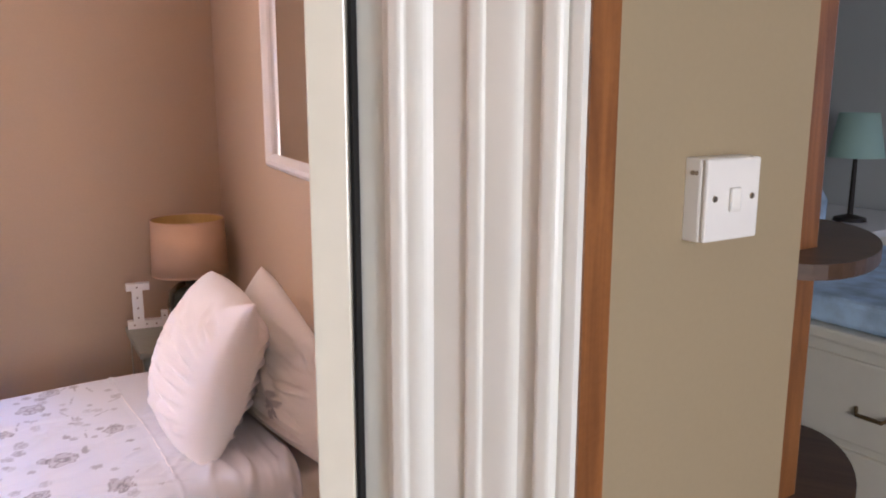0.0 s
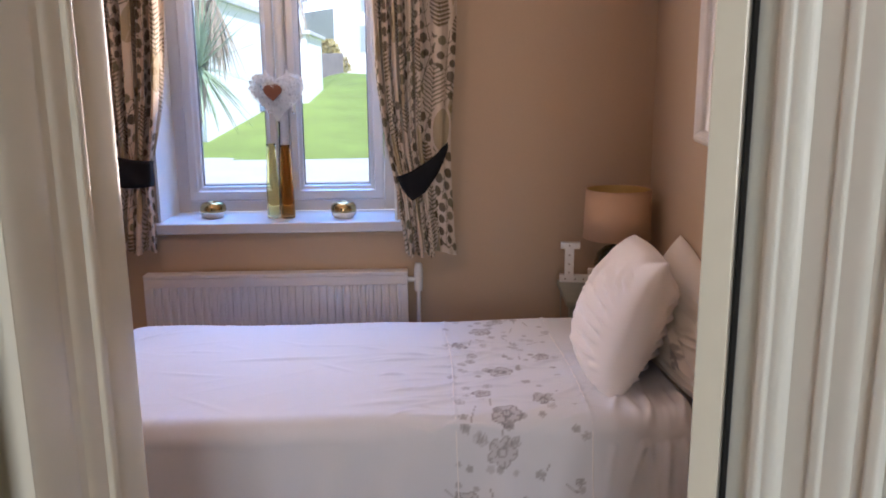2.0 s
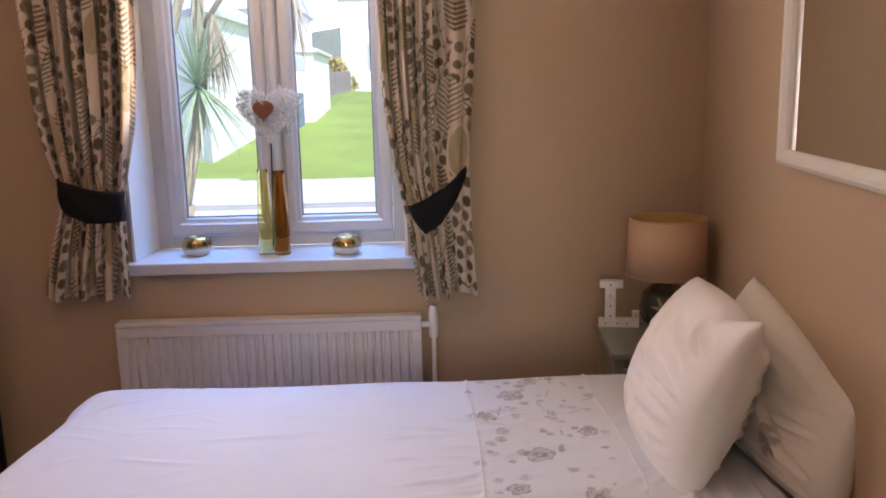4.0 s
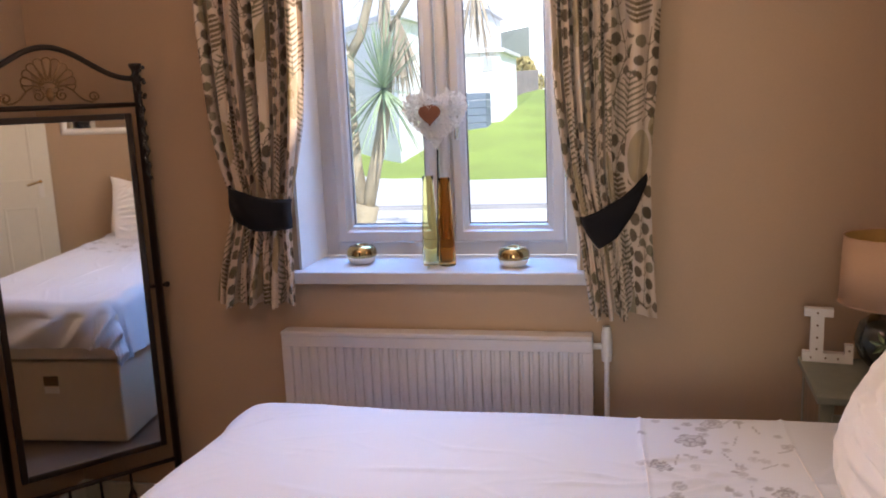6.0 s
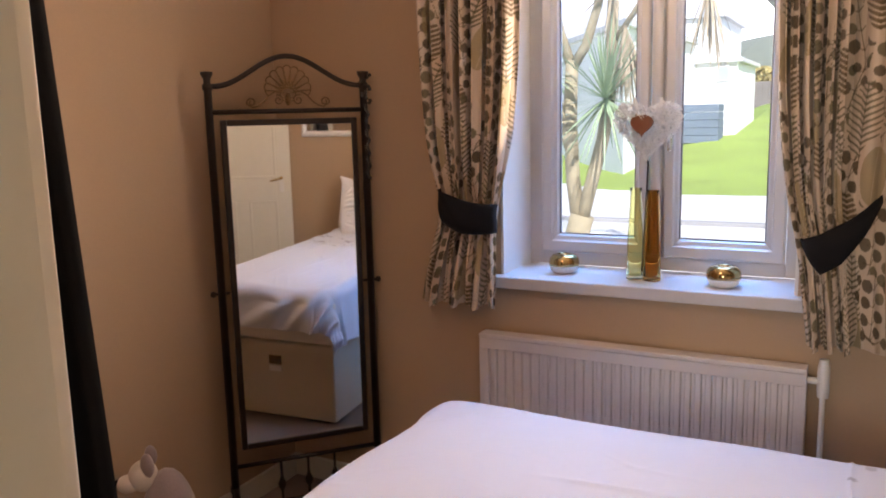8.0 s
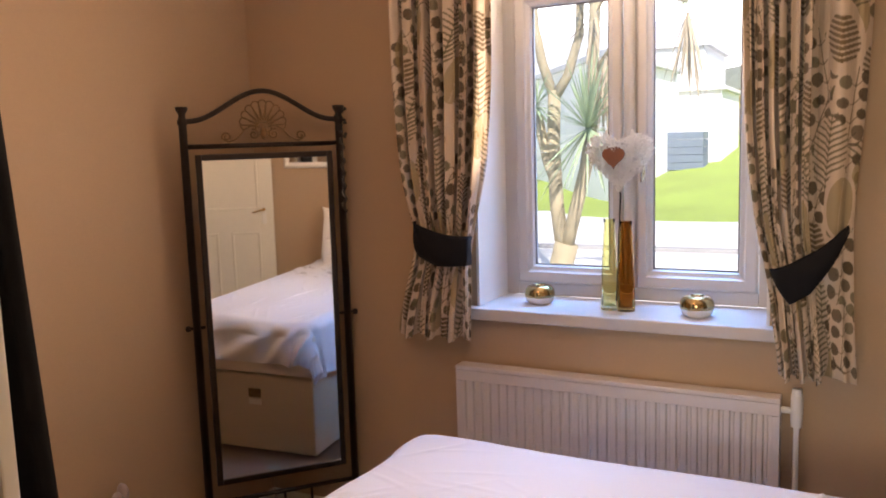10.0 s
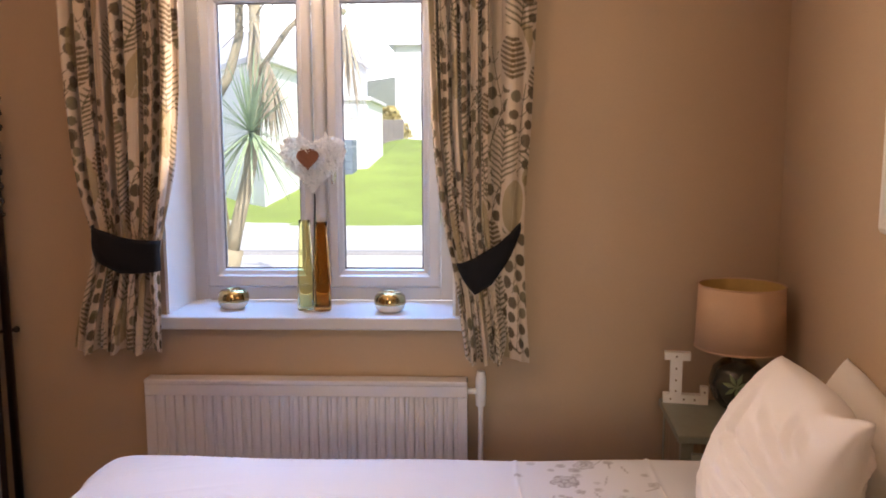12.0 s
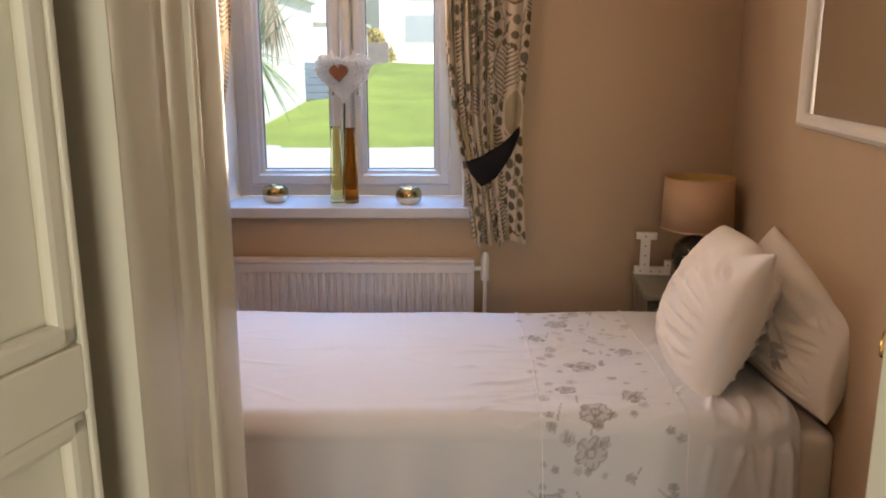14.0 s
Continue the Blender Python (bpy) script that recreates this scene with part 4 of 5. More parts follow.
pillow("pillow", [(0.606, 1.985, 0.664), (0.618, 2.53, 0.690), (0.818, 2.57, 1.045), (0.728, 1.955, 1.075)], 0.225, LINEN, "plump white cotton pillow leaning on another pillow", 7, puff=0.42, tips=0.11, folds=((0.30, 0.24, 0.16, -0.06, 0.007), (0.33, 0.36, 0.20, 0.02, 0.010), (0.29, 0.45, 0.17, 0.10, 0.008), (0.34, 0.54, 0.22, 0.16, 0.011), (0.31, 0.64, 0.16, 0.26, 0.008), (0.30, 0.73, 0.18, 0.42, 0.009), (0.14, 0.80, 0.14, 0.75, 0.012), (0.25, 0.86, 0.16, 1.0, 0.010), (0.10, 0.20, 0.10, -0.3, 0.009), (0.45, 0.22, 0.20, 0.5, 0.007), (0.6, 0.7, 0.2, 1.2, 0.007)))

# ---------- bedside table, lamp and letter ----------
bedside = empty("bedside_table", pose(0.857, 2.97, 0, 0, 0, -3.7), "small bedside table with grey-green top and wooden sides", "table")
part("tabletop", boxed(-0.205, 0.165, -0.165, 0.18, 0.712, 0.735, bevel=0.005), SAGE, bedside)
part("carcass", boxed(-0.19, 0.155, -0.14, 0.165, 0.10, 0.711, bevel=0.003), PINE, bedside)
for k, (za, zb) in enumerate(((0.50, 0.68), (0.30, 0.48), (0.12, 0.28))):
    dr = part("drawer", boxed(-0.165, 0.130, -0.158, -0.141, za, zb, bevel=0.004), SAGE, bedside)
    part("knob", lathe([(0, 0), (0.006, 0), (0.006, 0.012), (0.014, 0.02), (0.01, 0.028), (0, 0.029)], 14), IRON, dr).matrix_local = pose(0, -0.158, (za + zb) / 2, 90, 0, 0)
for lx in (-0.175, 0.140):
    for ly in (-0.125, 0.15):
        part("leg", boxed(lx - 0.017, lx + 0.017, ly - 0.017, ly + 0.017, 0.0, 0.71, bevel=0.003), SAGE, bedside)

lamp_ob = empty("bedside_lamp", pose(0.888, 3.09, 0.735), "table lamp with tan drum shade and dark round base", "lamp")
part("lamp_base", lathe([(0, 0), (0.05, 0.0), (0.075, 0.03), (0.088, 0.075), (0.075, 0.125), (0.045, 0.15), (0.018, 0.158), (0.014, 0.205), (0, 0.206)], 36), CERAMIC, lamp_ob, "dark glazed round base with a leaf motif", smooth=True)
b = bmesh.new()
for k in range(7):
    a = 2 * math.pi * k / 7 + 0.3
    tipx, tipz = 0.042 * math.cos(a), 0.042 * math.sin(a)
    v = [b.verts.new(p) for p in ((0, -0.0905, 0.085), (tipx * 0.5 - tipz * 0.16, -0.0900, 0.085 + tipz * 0.5 + tipx * 0.16), (tipx, -0.0845 + 0.004, 0.085 + tipz), (tipx * 0.5 + tipz * 0.16, -0.0900, 0.085 + tipz * 0.5 - tipx * 0.16))]
    b.faces.new(v)
motif = part("leaf_motif", b, LEAF, lamp_ob, "pale green leaf motif")
motif.matrix_local = pose(0, 0, 0, 0, 0, -20)
mod = motif.modifiers.new("thickness", "SOLIDIFY")
mod.thickness = 0.003
b = lathe([(0.133, 0.188), (0.127, 0.380)], 56)
sh = part("shade", b, SHADE, lamp_ob, "tan fabric drum shade", smooth=True)
mod = sh.modifiers.new("thickness", "SOLIDIFY")
mod.thickness = 0.002
part("shade_lining", lathe([(0.1305, 0.189), (0.1245, 0.379)], 56), SHADEIN, sh, smooth=True)
for zz, r in ((0.188, 0.1325), (0.380, 0.1265)):
    part("rim", tube([(r * math.cos(a), r * math.sin(a), zz) for a in [2 * math.pi * k / 48 for k in range(49)]], 0.0025), SHADE, sh)
b = bmesh.new()
for k in range(3):
    a = 2 * math.pi * k / 3
    tube([(0, 0, 0.20), (0.130 * math.cos(a), 0.130 * math.sin(a), 0.20)], 0.0018, b)
part("shade_carrier", b, BRASS, lamp_ob)

letter = empty("letter_l", pose(0.735, 3.115, 0.7355, 0, 0, -10), "white wooden marquee letter L with small bulbs", "ornament")
outline = [(-0.068, 0), (0.068, 0), (0.068, 0.055), (0.045, 0.055), (0.045, 0.028), (-0.012, 0.028), (-0.012, 0.138), (0.012, 0.138), (0.012, 0.162), (-0.066, 0.162), (-0.066, 0.138), (-0.048, 0.138), (-0.048, 0.028), (-0.068, 0.028)]
b = bmesh.new()
fr = [b.verts.new((x, -0.014, z)) for x, z in outline]
bk = [b.verts.new((x, 0.014, z)) for x, z in outline]
b.faces.new(fr)
b.faces.new(list(reversed(bk)))
for i in range(len(fr)):
    b.faces.new((fr[i], bk[i], bk[(i + 1) % len(fr)], fr[(i + 1) % len(fr)]))
bmesh.ops.recalc_face_normals(b, faces=list(b.faces))
part("letter_body", b, WHITEGLOSS, letter)
for x, z in ((-0.03, 0.15), (-0.03, 0.112), (-0.03, 0.075), (-0.03, 0.04), (-0.045, 0.014), (-0.005, 0.014), (0.028, 0.014), (0.057, 0.040)):
    part("bulb", lathe([(0, 0), (0.0030, 0), (0.0030, 0.003), (0.002, 0.006), (0, 0.0065)], 10), ANTIQUE, letter).matrix_local = pose(x, -0.014, z, 90, 0, 0)

# ---------- wall mirror over the bed ----------
wy = 1.974
wall_mirror = empty("wall_mirror", pose(head_x(wy) - 0.003, wy, 1.353, 0, 0, -math.degrees(math.atan(SLANT))), "rectangular wall mirror in a white rounded frame", "mirror")
b = bmesh.new()
MW, MH, FW = 0.394, 0.95, 0.040
outer = [(-MW, 0), (MW, 0), (MW, MH), (-MW, MH)]
inner = [(-MW + FW, FW), (MW - FW, FW), (MW - FW, MH - FW), (-MW + FW, MH - FW)]
rings = []
for k, dep in ((0, 0.0), (0, 0.014), (0.12, 0.024), (0.35, 0.031), (0.6, 0.030), (0.82, 0.022), (0.92, 0.018), (1.0, 0.011), (1.0, 0.004)):
    rings.append([b.verts.new((-dep, oy2 + (iy - oy2) * k, oz + (iz - oz) * k)) for (oy2, oz), (iy, iz) in zip(outer, inner)])
for r, t in zip(rings, rings[1:]):
    for i in range(4):
        b.faces.new((r[i], r[(i + 1) % 4], t[(i + 1) % 4], t[i]))
bmesh.ops.recalc_face_normals(b, faces=list(b.faces))
part("mirror_frame", b, WHITEGLOSS, wall_mirror)
part("mirror_glass", boxed(-0.010, -0.001, -MW + FW - 0.004, MW - FW + 0.004, FW - 0.004, MH - FW + 0.004), SILVER, wall_mirror)


# ---------- cheval mirror ----------
PL, PR = Vector((-1.887, 2.835, 0)), Vector((-1.517, 3.2605, 0))
mid = (PL + PR) / 2
MIRROR_TURN = -0.65
cheval = empty("cheval_mirror", pose(mid.x, mid.y, 0, 0, 0, math.degrees(math.atan2(PR.y - PL.y, PR.x - PL.x)) + MIRROR_TURN), "tall dark iron cheval mirror with shell crest", "mirror")
hw = (PR - PL).length / 2
for sx in (-1, 1):
    post = part("post", lathe([(0, 0), (0.0145, 0.0), (0.0140, 1.65), (0.018, 1.655), (0.018, 1.668), (0.0125, 1.676), (0.0125, 1.69), (0.021, 1.705), (0.022, 1.715), (0, 1.717)], 20, centre=(sx * hw, 0)), IRON, cheval, smooth=True)
    b = bmesh.new()
    for fy in (-1, 1):
        tube([(sx * hw, 0, 0.16), (sx * hw, fy * 0.08, 0.13), (sx * hw, fy * 0.16, 0.05), (sx * hw, fy * 0.20, 0.012)], 0.012, b)
    part("foot", b, IRON, cheval, smooth=True)
    b = tube([(sx * (hw - 0.03), 0, 0.92), (sx * (hw + 0.025), 0, 0.92)], 0.006)
    lathe([(0, 0.908), (0.009, 0.912), (0.011, 0.92), (0.009, 0.928), (0, 0.932)], 14, b, centre=(sx * (hw + 0.030), 0))
    part("pivot_knob", b, IRON, cheval)
arc = []
for i in range(41):
    s = i / 40 * 2 - 1
    z = 1.665 + 0.105 * (0.5 + 0.5 * math.cos(math.pi * min(1, abs(s) * 1.08))) ** 1.0
    arc.append((s * hw, 0, z))
part("crest_rail", tube(arc, 0.0095), IRON, cheval, smooth=True)
part("upper_rail", tube([(-hw, 0, 1.575), (hw, 0, 1.575)], 0.009), IRON, cheval, smooth=True)
part("lower_rail", tube([(-hw, 0, 0.245), (hw, 0, 0.245)], 0.009), IRON, cheval, smooth=True)
part("bottom_rail", tube([(-hw, 0, 0.075), (hw, 0, 0.075)], 0.009), IRON, cheval, smooth=True)
for k in (-1, 0, 1):
    part("spindle", lathe([(0.005, 0.08), (0.006, 0.12), (0.014, 0.135), (0.016, 0.15), (0.008, 0.17), (0.005, 0.18), (0.005, 0.24)], 14, centre=(k * 0.105, 0)), IRON, cheval, smooth=True)
# crest: looped shell ribs over a bud, with scrolls to either side
shell = part("shell", lathe([(0, 1.592), (0.008, 1.598), (0.013, 1.608), (0.012, 1.630), (0.006, 1.640), (0, 1.641)], 12), ANTIQUE, cheval, "antique brass scallop shell")
for k in range(9):
    a = math.pi * (0.09 + 0.82 * k / 8)
    out, side_way = Vector((math.cos(a), 0, math.sin(a))), Vector((-math.sin(a), 0, math.cos(a)))
    root, length = Vector((0, -0.002, 1.640)), 0.083 + 0.014 * math.sin(a)
    loop = [root + out * 0.022]
    for i in range(13):
        q = math.pi * (i / 12 - 0.5)
        loop.append(root + out * (length - 0.012 + 0.012 * math.cos(q)) + side_way * 0.0135 * math.sin(q))
    loop.append(root + out * 0.022)
    part("shell_rib", tube(loop, 0.0028, steps=6), ANTIQUE, shell)
part("shell_arch", tube([(0.028 * math.cos(a), -0.003, 1.632 + 0.026 * math.sin(a)) for a in [math.pi * i / 12 for i in range(13)]], 0.003, steps=6), ANTIQUE, shell)
for zz in (1.612, 1.622):
    part("shell_collar", tube([(-0.018, -0.004, zz), (0.018, -0.004, zz)], 0.0025, steps=6), ANTIQUE, shell)


def spiral(cx, cz, r, turns, sx, start):
    pts = []
    for i in range(28):
        f = i / 27
        a = start + f * turns * 2 * math.pi
        pts.append((sx * (cx + r * (1 - 0.75 * f) * math.cos(a)), -0.003, cz + r * (1 - 0.75 * f) * math.sin(a)))
    return pts


for sx in (-1, 1):
    b = tube([(sx * 0.016, -0.003, 1.640), (sx * 0.045, -0.003, 1.645), (sx * 0.068, -0.003, 1.632), (sx * 0.090, -0.003, 1.607), (sx * 0.108, -0.003, 1.594), (sx * 0.128, -0.003, 1.589), (sx * 0.146, -0.003, 1.599)], 0.0034, steps=6)
    tube(spiral(0.134, 1.607, 0.017, 1.3, sx, -0.5), 0.0034, b, steps=6)
    tube(spiral(0.036, 1.614, 0.019, 1.4, sx, 1.2), 0.0032, b, steps=6)
    tube([(sx * 0.072, -0.003, 1.628), (sx * 0.080, -0.003, 1.640), (sx * 0.083, -0.003, 1.650)], 0.003, b, steps=6)
    part("scroll", b, ANTIQUE, cheval)
TILT_MIRROR = 0.68
swing = part("mirror_frame", bmesh.new(), IRON, cheval)
gx, gz0, gz1 = 0.226, 0.331, 1.525
b = bmesh.new()
for x0, x1, za, zb in ((-gx - 0.022, -gx, gz0 - 0.022, gz1 + 0.022), (gx, gx + 0.022, gz0 - 0.022, gz1 + 0.022), (-gx, gx, gz0 - 0.022, gz0), (-gx, gx, gz1, gz1 + 0.022)):
    box(b, x0, x1, -0.014, 0.012, za, zb, bevel=0.005)
b.to_mesh(swing.data)
b.free()
swing.matrix_local = Matrix.Translation((0, 0, 0.92)) @ pose(0, 0, 0, TILT_MIRROR, 0, 0) @ Matrix.Translation((0, 0, -0.92))
part("mirror_glass", boxed(-gx - 0.003, gx + 0.003, -0.008, 0.004, gz0 - 0.003, gz1 + 0.003), SILVER, swing)
# a string of small beads hung from one post
BEAD = material("dark_glass_beads", (0.06, 0.06, 0.055), 0.12, 0.3, grain=90, vary=0.6)
necklace = empty("bead_necklace", cheval.matrix_world.copy(), "string of dark glass beads hung on the mirror post", "necklace")
rng = random.Random(2)
bead = bmesh.new()
bmesh.ops.create_icosphere(bead, subdivisions=1, radius=0.008)
bead = part("bead", bead, BEAD, necklace, smooth=True)
for k in range(46):
    a = k * 1.1
    ob = bead if k == 0 else new("bead", bead.data)
    ob.parent = necklace
    ob.matrix_local = pose(hw + 0.018 * math.cos(a) * (1 if k < 14 else 0.35) + 0.002, -0.023 + 0.006 * math.sin(a), 1.70 - 0.0085 * k)

# ---------- wardrobe with a hanging garment, and a plush toy ----------
wardrobe = empty("wardrobe", pose(-0.665, 0.935, 0), "cream painted wardrobe beside the door", "wardrobe")
part("carcass", boxed(-0.80, 0.0, 0.0, 0.318, 0.0, 1.98, bevel=0.002), WALL, wardrobe)
for x0, x1 in ((-0.80, -0.402), (-0.398, 0.0)):
    part("door", boxed(x0, x1, 0.321, 0.343, 0.05, 1.97, bevel=0.003), GLOSS, wardrobe)
garment = bmesh.new()
rows = []
for i in range(40):
    z = 1.97 - 1.75 * i / 39
    t = i / 39
    row = []
    for k in range(25):
        u = k / 24
        x = -0.36 * u - 0.020
        bulge = 0.004 + 0.10 * min(t, 0.7) + 0.006 * math.sin(9 * u * math.pi + 0.8 * t) * (0.3 + t)
        if k == 0:
            bulge *= 0.9
        row.append(garment.verts.new((x, 0.346 + bulge, z)))
    rows.append(row)
for r, t in zip(rows, rows[1:]):
    for k in range(24):
        garment.faces.new((r[k], r[k + 1], t[k + 1], t[k]))
gown = empty("garment", wardrobe.matrix_world.copy(), "long black garment hanging on the wardrobe front", "clothing")
cloth = part("cloth", garment, BLACK, gown, smooth=True)
part("hanger", tube([(-0.37, 0.36, 1.962), (-0.19, 0.36, 1.99), (-0.03, 0.36, 1.962)], 0.006), IRON, gown, "dark metal hanger")
mod = cloth.modifiers.new("thickness", "SOLIDIFY")
mod.thickness, mod.offset = 0.02, 0

toy = bmesh.new()
for (x, y, z, r, shape, slot) in ((0, 0, 0.225, 0.092, (1, 1, 2.4), 0), (-0.060, -0.040, 0.425, 0.054, (0.85, 0.85, 0.95), 1), (-0.098, -0.070, 0.402, 0.037, (1.0, 0.9, 0.8), 1), (-0.124, -0.088, 0.408, 0.011, (1, 1, 1), 2), (-0.025, -0.052, 0.470, 0.032, (0.8, 0.5, 1.25), 0), (-0.075, 0.010, 0.473, 0.030, (0.8, 0.5, 1.1), 0)):
    before = len(toy.faces)
    bmesh.ops.create_icosphere(toy, subdivisions=3, radius=r, matrix=Matrix.Translation((x, y, z)) @ Matrix.Diagonal((*shape, 1)))
    toy.faces.ensure_lookup_table()
    for f in toy.faces[before:]:
        f.material_index = slot
toy = part("soft_toy", toy, LILAC, smooth=True)
toy.data.materials.append(CREAMCOT)
toy.data.materials.append(BLACK)
toy.matrix_world = pose(-1.765, 2.40, 0.004)
tagged(toy, "pale lilac plush soft toy with a cream snout on the floor", "soft toy")

# ---------- on the window sill ----------
SILL = 0.9645


def jar(x, y):
    ob = empty("tealight_holder", pose(x, y, SILL), "round gold and white glazed tealight holder on the sill", "candle holder", "tealight holders on the sill")
    part("lower_bowl", lathe([(0, 0), (0.036, 0), (0.048, 0.010), (0.0545, 0.027)], 40), PEARL, ob, "white glazed lower half", smooth=True)
    part("upper_bowl", lathe([(0.0545, 0.027), (0.056, 0.036), (0.053, 0.054), (0.042, 0.066), (0.027, 0.070), (0.022, 0.067), (0.020, 0.057), (0.032, 0.046), (0, 0.044)], 40), GOLD, ob, "mirror gold upper half", smooth=True)
    return ob


first = jar(-0.789, 3.445)
copy_thing(first, pose(-0.222, 3.40, SILL))


def vase(name, x, y, rb, rt, h, mat, label):
    ob = part(name, lathe([(0, 0.0), (rb, 0.0), (rb + 0.001, 0.01), (rb * 0.85 + rt * 0.15, h * 0.4), (rt, h * 0.92), (rt + 0.001, h), (rt - 0.003, h), (rt - 0.0035, h * 0.92), (rb * 0.85 + rt * 0.15 - 0.004, h * 0.4), (rb - 0.004, 0.014), (0, 0.012)], 36), mat, smooth=True)
    ob.matrix_world = pose(x, y, SILL)
    return tagged(ob, label, "vase", "glass vases on the sill")


vase("vase", -0.462, 3.415, 0.030, 0.020, 0.312, AMBER, "tall amber glass bottle vase on the sill")
vase("vase", -0.523, 3.425, 0.030, 0.019, 0.318, CLEARYELLOW, "tall yellow glass bottle vase on the sill")
heart = empty("heart_ornament", pose(-0.485, 3.42, SILL), "white feathery heart on a stick with copper centre", "ornament")
part("stick", tube([(-0.012, 0.0, 0.03), (-0.004, 0.0, 0.2), (0.003, 0, 0.40), (0.0, 0, 0.43)], 0.003), BLACK, heart)


def in_heart(x, z):
    return (x * x + z * z - 1) ** 3 - x * x * z * z * z < 0


FEATHER = material("white_tinsel", (0.82, 0.80, 0.76), 0.5, grain=200, vary=0.1, bump=0.5)
rng = random.Random(9)
b = bmesh.new()
k = 0
while k < 3300:
    x, z = rng.uniform(-1.3, 1.3), rng.uniform(-1.3, 1.3)
    if not in_heart(x, z):
        continue
    k += 1
    s = rng.uniform(0.006, 0.0125)
    rot = Euler([rng.uniform(0, 6.28) for _ in range(3)]).to_matrix()
    c = Vector((x * 0.100 * (0.58 + 0.42 * min(1, (z + 1.1) / 1.5)), rng.uniform(-0.024, 0.024), 0.500 + z * 0.082 + 0.012 * abs(x)))
    b.faces.new([b.verts.new(c + rot @ Vector(p) * s) for p in ((-0.5, -0.15, 0), (0.5, -0.15, 0.2), (0.6, 0.15, 0), (-0.5, 0.2, -0.2))])
# wire loops that stand out round the rim
for k in range(130):
    a = 2 * math.pi * k / 130 + rng.uniform(-0.03, 0.03)
    hx = math.sin(a) ** 3
    hz = (13 * math.cos(a) - 5 * math.cos(2 * a) - 2 * math.cos(3 * a) - math.cos(4 * a)) / 16
    c = Vector((hx * 0.106 * (0.62 + 0.38 * min(1, (hz + 1.1) / 1.5)), rng.uniform(-0.02, 0.02), 0.505 + hz * 0.083))
    rot = Euler([rng.uniform(0, 6.28) for _ in range(3)]).to_matrix()
    r = rng.uniform(0.005, 0.010)
    tube([c + rot @ Vector((r * math.cos(q), 0.6 * r * math.sin(q), 0)) for q in [1.0472 * i for i in range(7)]], 0.0009, b, steps=4)
part("tinsel", b, FEATHER, heart)
# the copper heart: a plump plate with small raised sequins
outline = []
for k in range(48):
    a = 2 * math.pi * k / 48
    outline.append((0.038 * math.sin(a) ** 3 - 0.012, 0.532 + 0.038 / 16 * (13 * math.cos(a) - 5 * math.cos(2 * a) - 2 * math.cos(3 * a) - math.cos(4 * a))))
b = bmesh.new()
front = [b.verts.new((x, -0.040, z)) for x, z in outline]
back = [b.verts.new((x, -0.030, z)) for x, z in outline]
b.faces.new(front)
b.faces.new(list(reversed(back)))
for k in range(48):
    b.faces.new((front[k], back[k], back[(k + 1) % 48], front[(k + 1) % 48]))
for k in range(260):
    x, z = rng.uniform(-1.1, 1.1), rng.uniform(-1.0, 1.1)
    if in_heart(x * 1.12, z * 1.1):
        rot = Euler((1.57 + rng.uniform(-0.35, 0.35), rng.uniform(-0.35, 0.35), 0)).to_matrix()
        c = Vector((x * 0.033 - 0.012, -0.0425, 0.529 + z * 0.033))
        b.faces.new([b.verts.new(c + rot @ Vector((0.003 * math.cos(j * 1.047), 0.003 * math.sin(j * 1.047), 0))) for j in range(6)])
bmesh.ops.recalc_face_normals(b, faces=list(b.faces))
part("copper_heart", b, COPPER, heart, "copper sequin heart")
for sx in (-1, 1):
    part("loop", tube([(sx * 0.042, 0, 0.578), (sx * 0.048, 0, 0.613), (sx * 0.044, -0.004, 0.623), (sx * 0.038, 0, 0.578)], 0.004), FEATHER, heart)

# ---------- outdoors ----------
setting("ground", boxed(-300, 300, 3.72, 600, -0.6, -0.12), PAVING, "pale paved yard outside the window", "ground")
b = bmesh.new()
nx, ny = 60, 66
rows = []
for j in range(ny):
    row = []
    for i in range(nx):
        x, y = -24 + 42 * i / (nx - 1), 13.5 + 43 * j / (ny - 1)
        front = 17.6 + 0.5 * math.sin(x * 0.6) + (0.25 * max(0, -x - 2)) ** 2
        rise = max(0.0, y - front)
        z = -0.11 + 0.085 * rise + 0.012 * rise * max(-1.2, min(2.5, (x + 3) / 3.0))
        z = min(z, 1.75) + 0.05 * math.sin(x * 1.3) * min(1, rise / 3)
        z -= 0.2 * max(0.0, -3.5 - x) * max(0.0, min(1.0, (y - 27.0) / 5.0))
        if rise <= 0:
            z = -0.14
        row.append(b.verts.new((x, y, z)))
    rows.append(row)
for r, t in zip(rows, rows[1:]):
    for i in range(nx - 1):
        b.faces.new((r[i], r[i + 1], t[i + 1], t[i]))
setting("lawn", b, GRASS, "sunlit green lawn rising to a bank", "lawn")
# kerbs coloured darker than the paving to draw their shading lines
for sy, sz in ((9.6, -0.02), (12.6, 0.02)):
    setting("kerb", boxed(-9, 6, sy, sy + 0.18, -0.2, sz - 0.08, bevel=0.02), KERB, "low concrete kerb across the yard, darkened as a shaded line", "kerb")


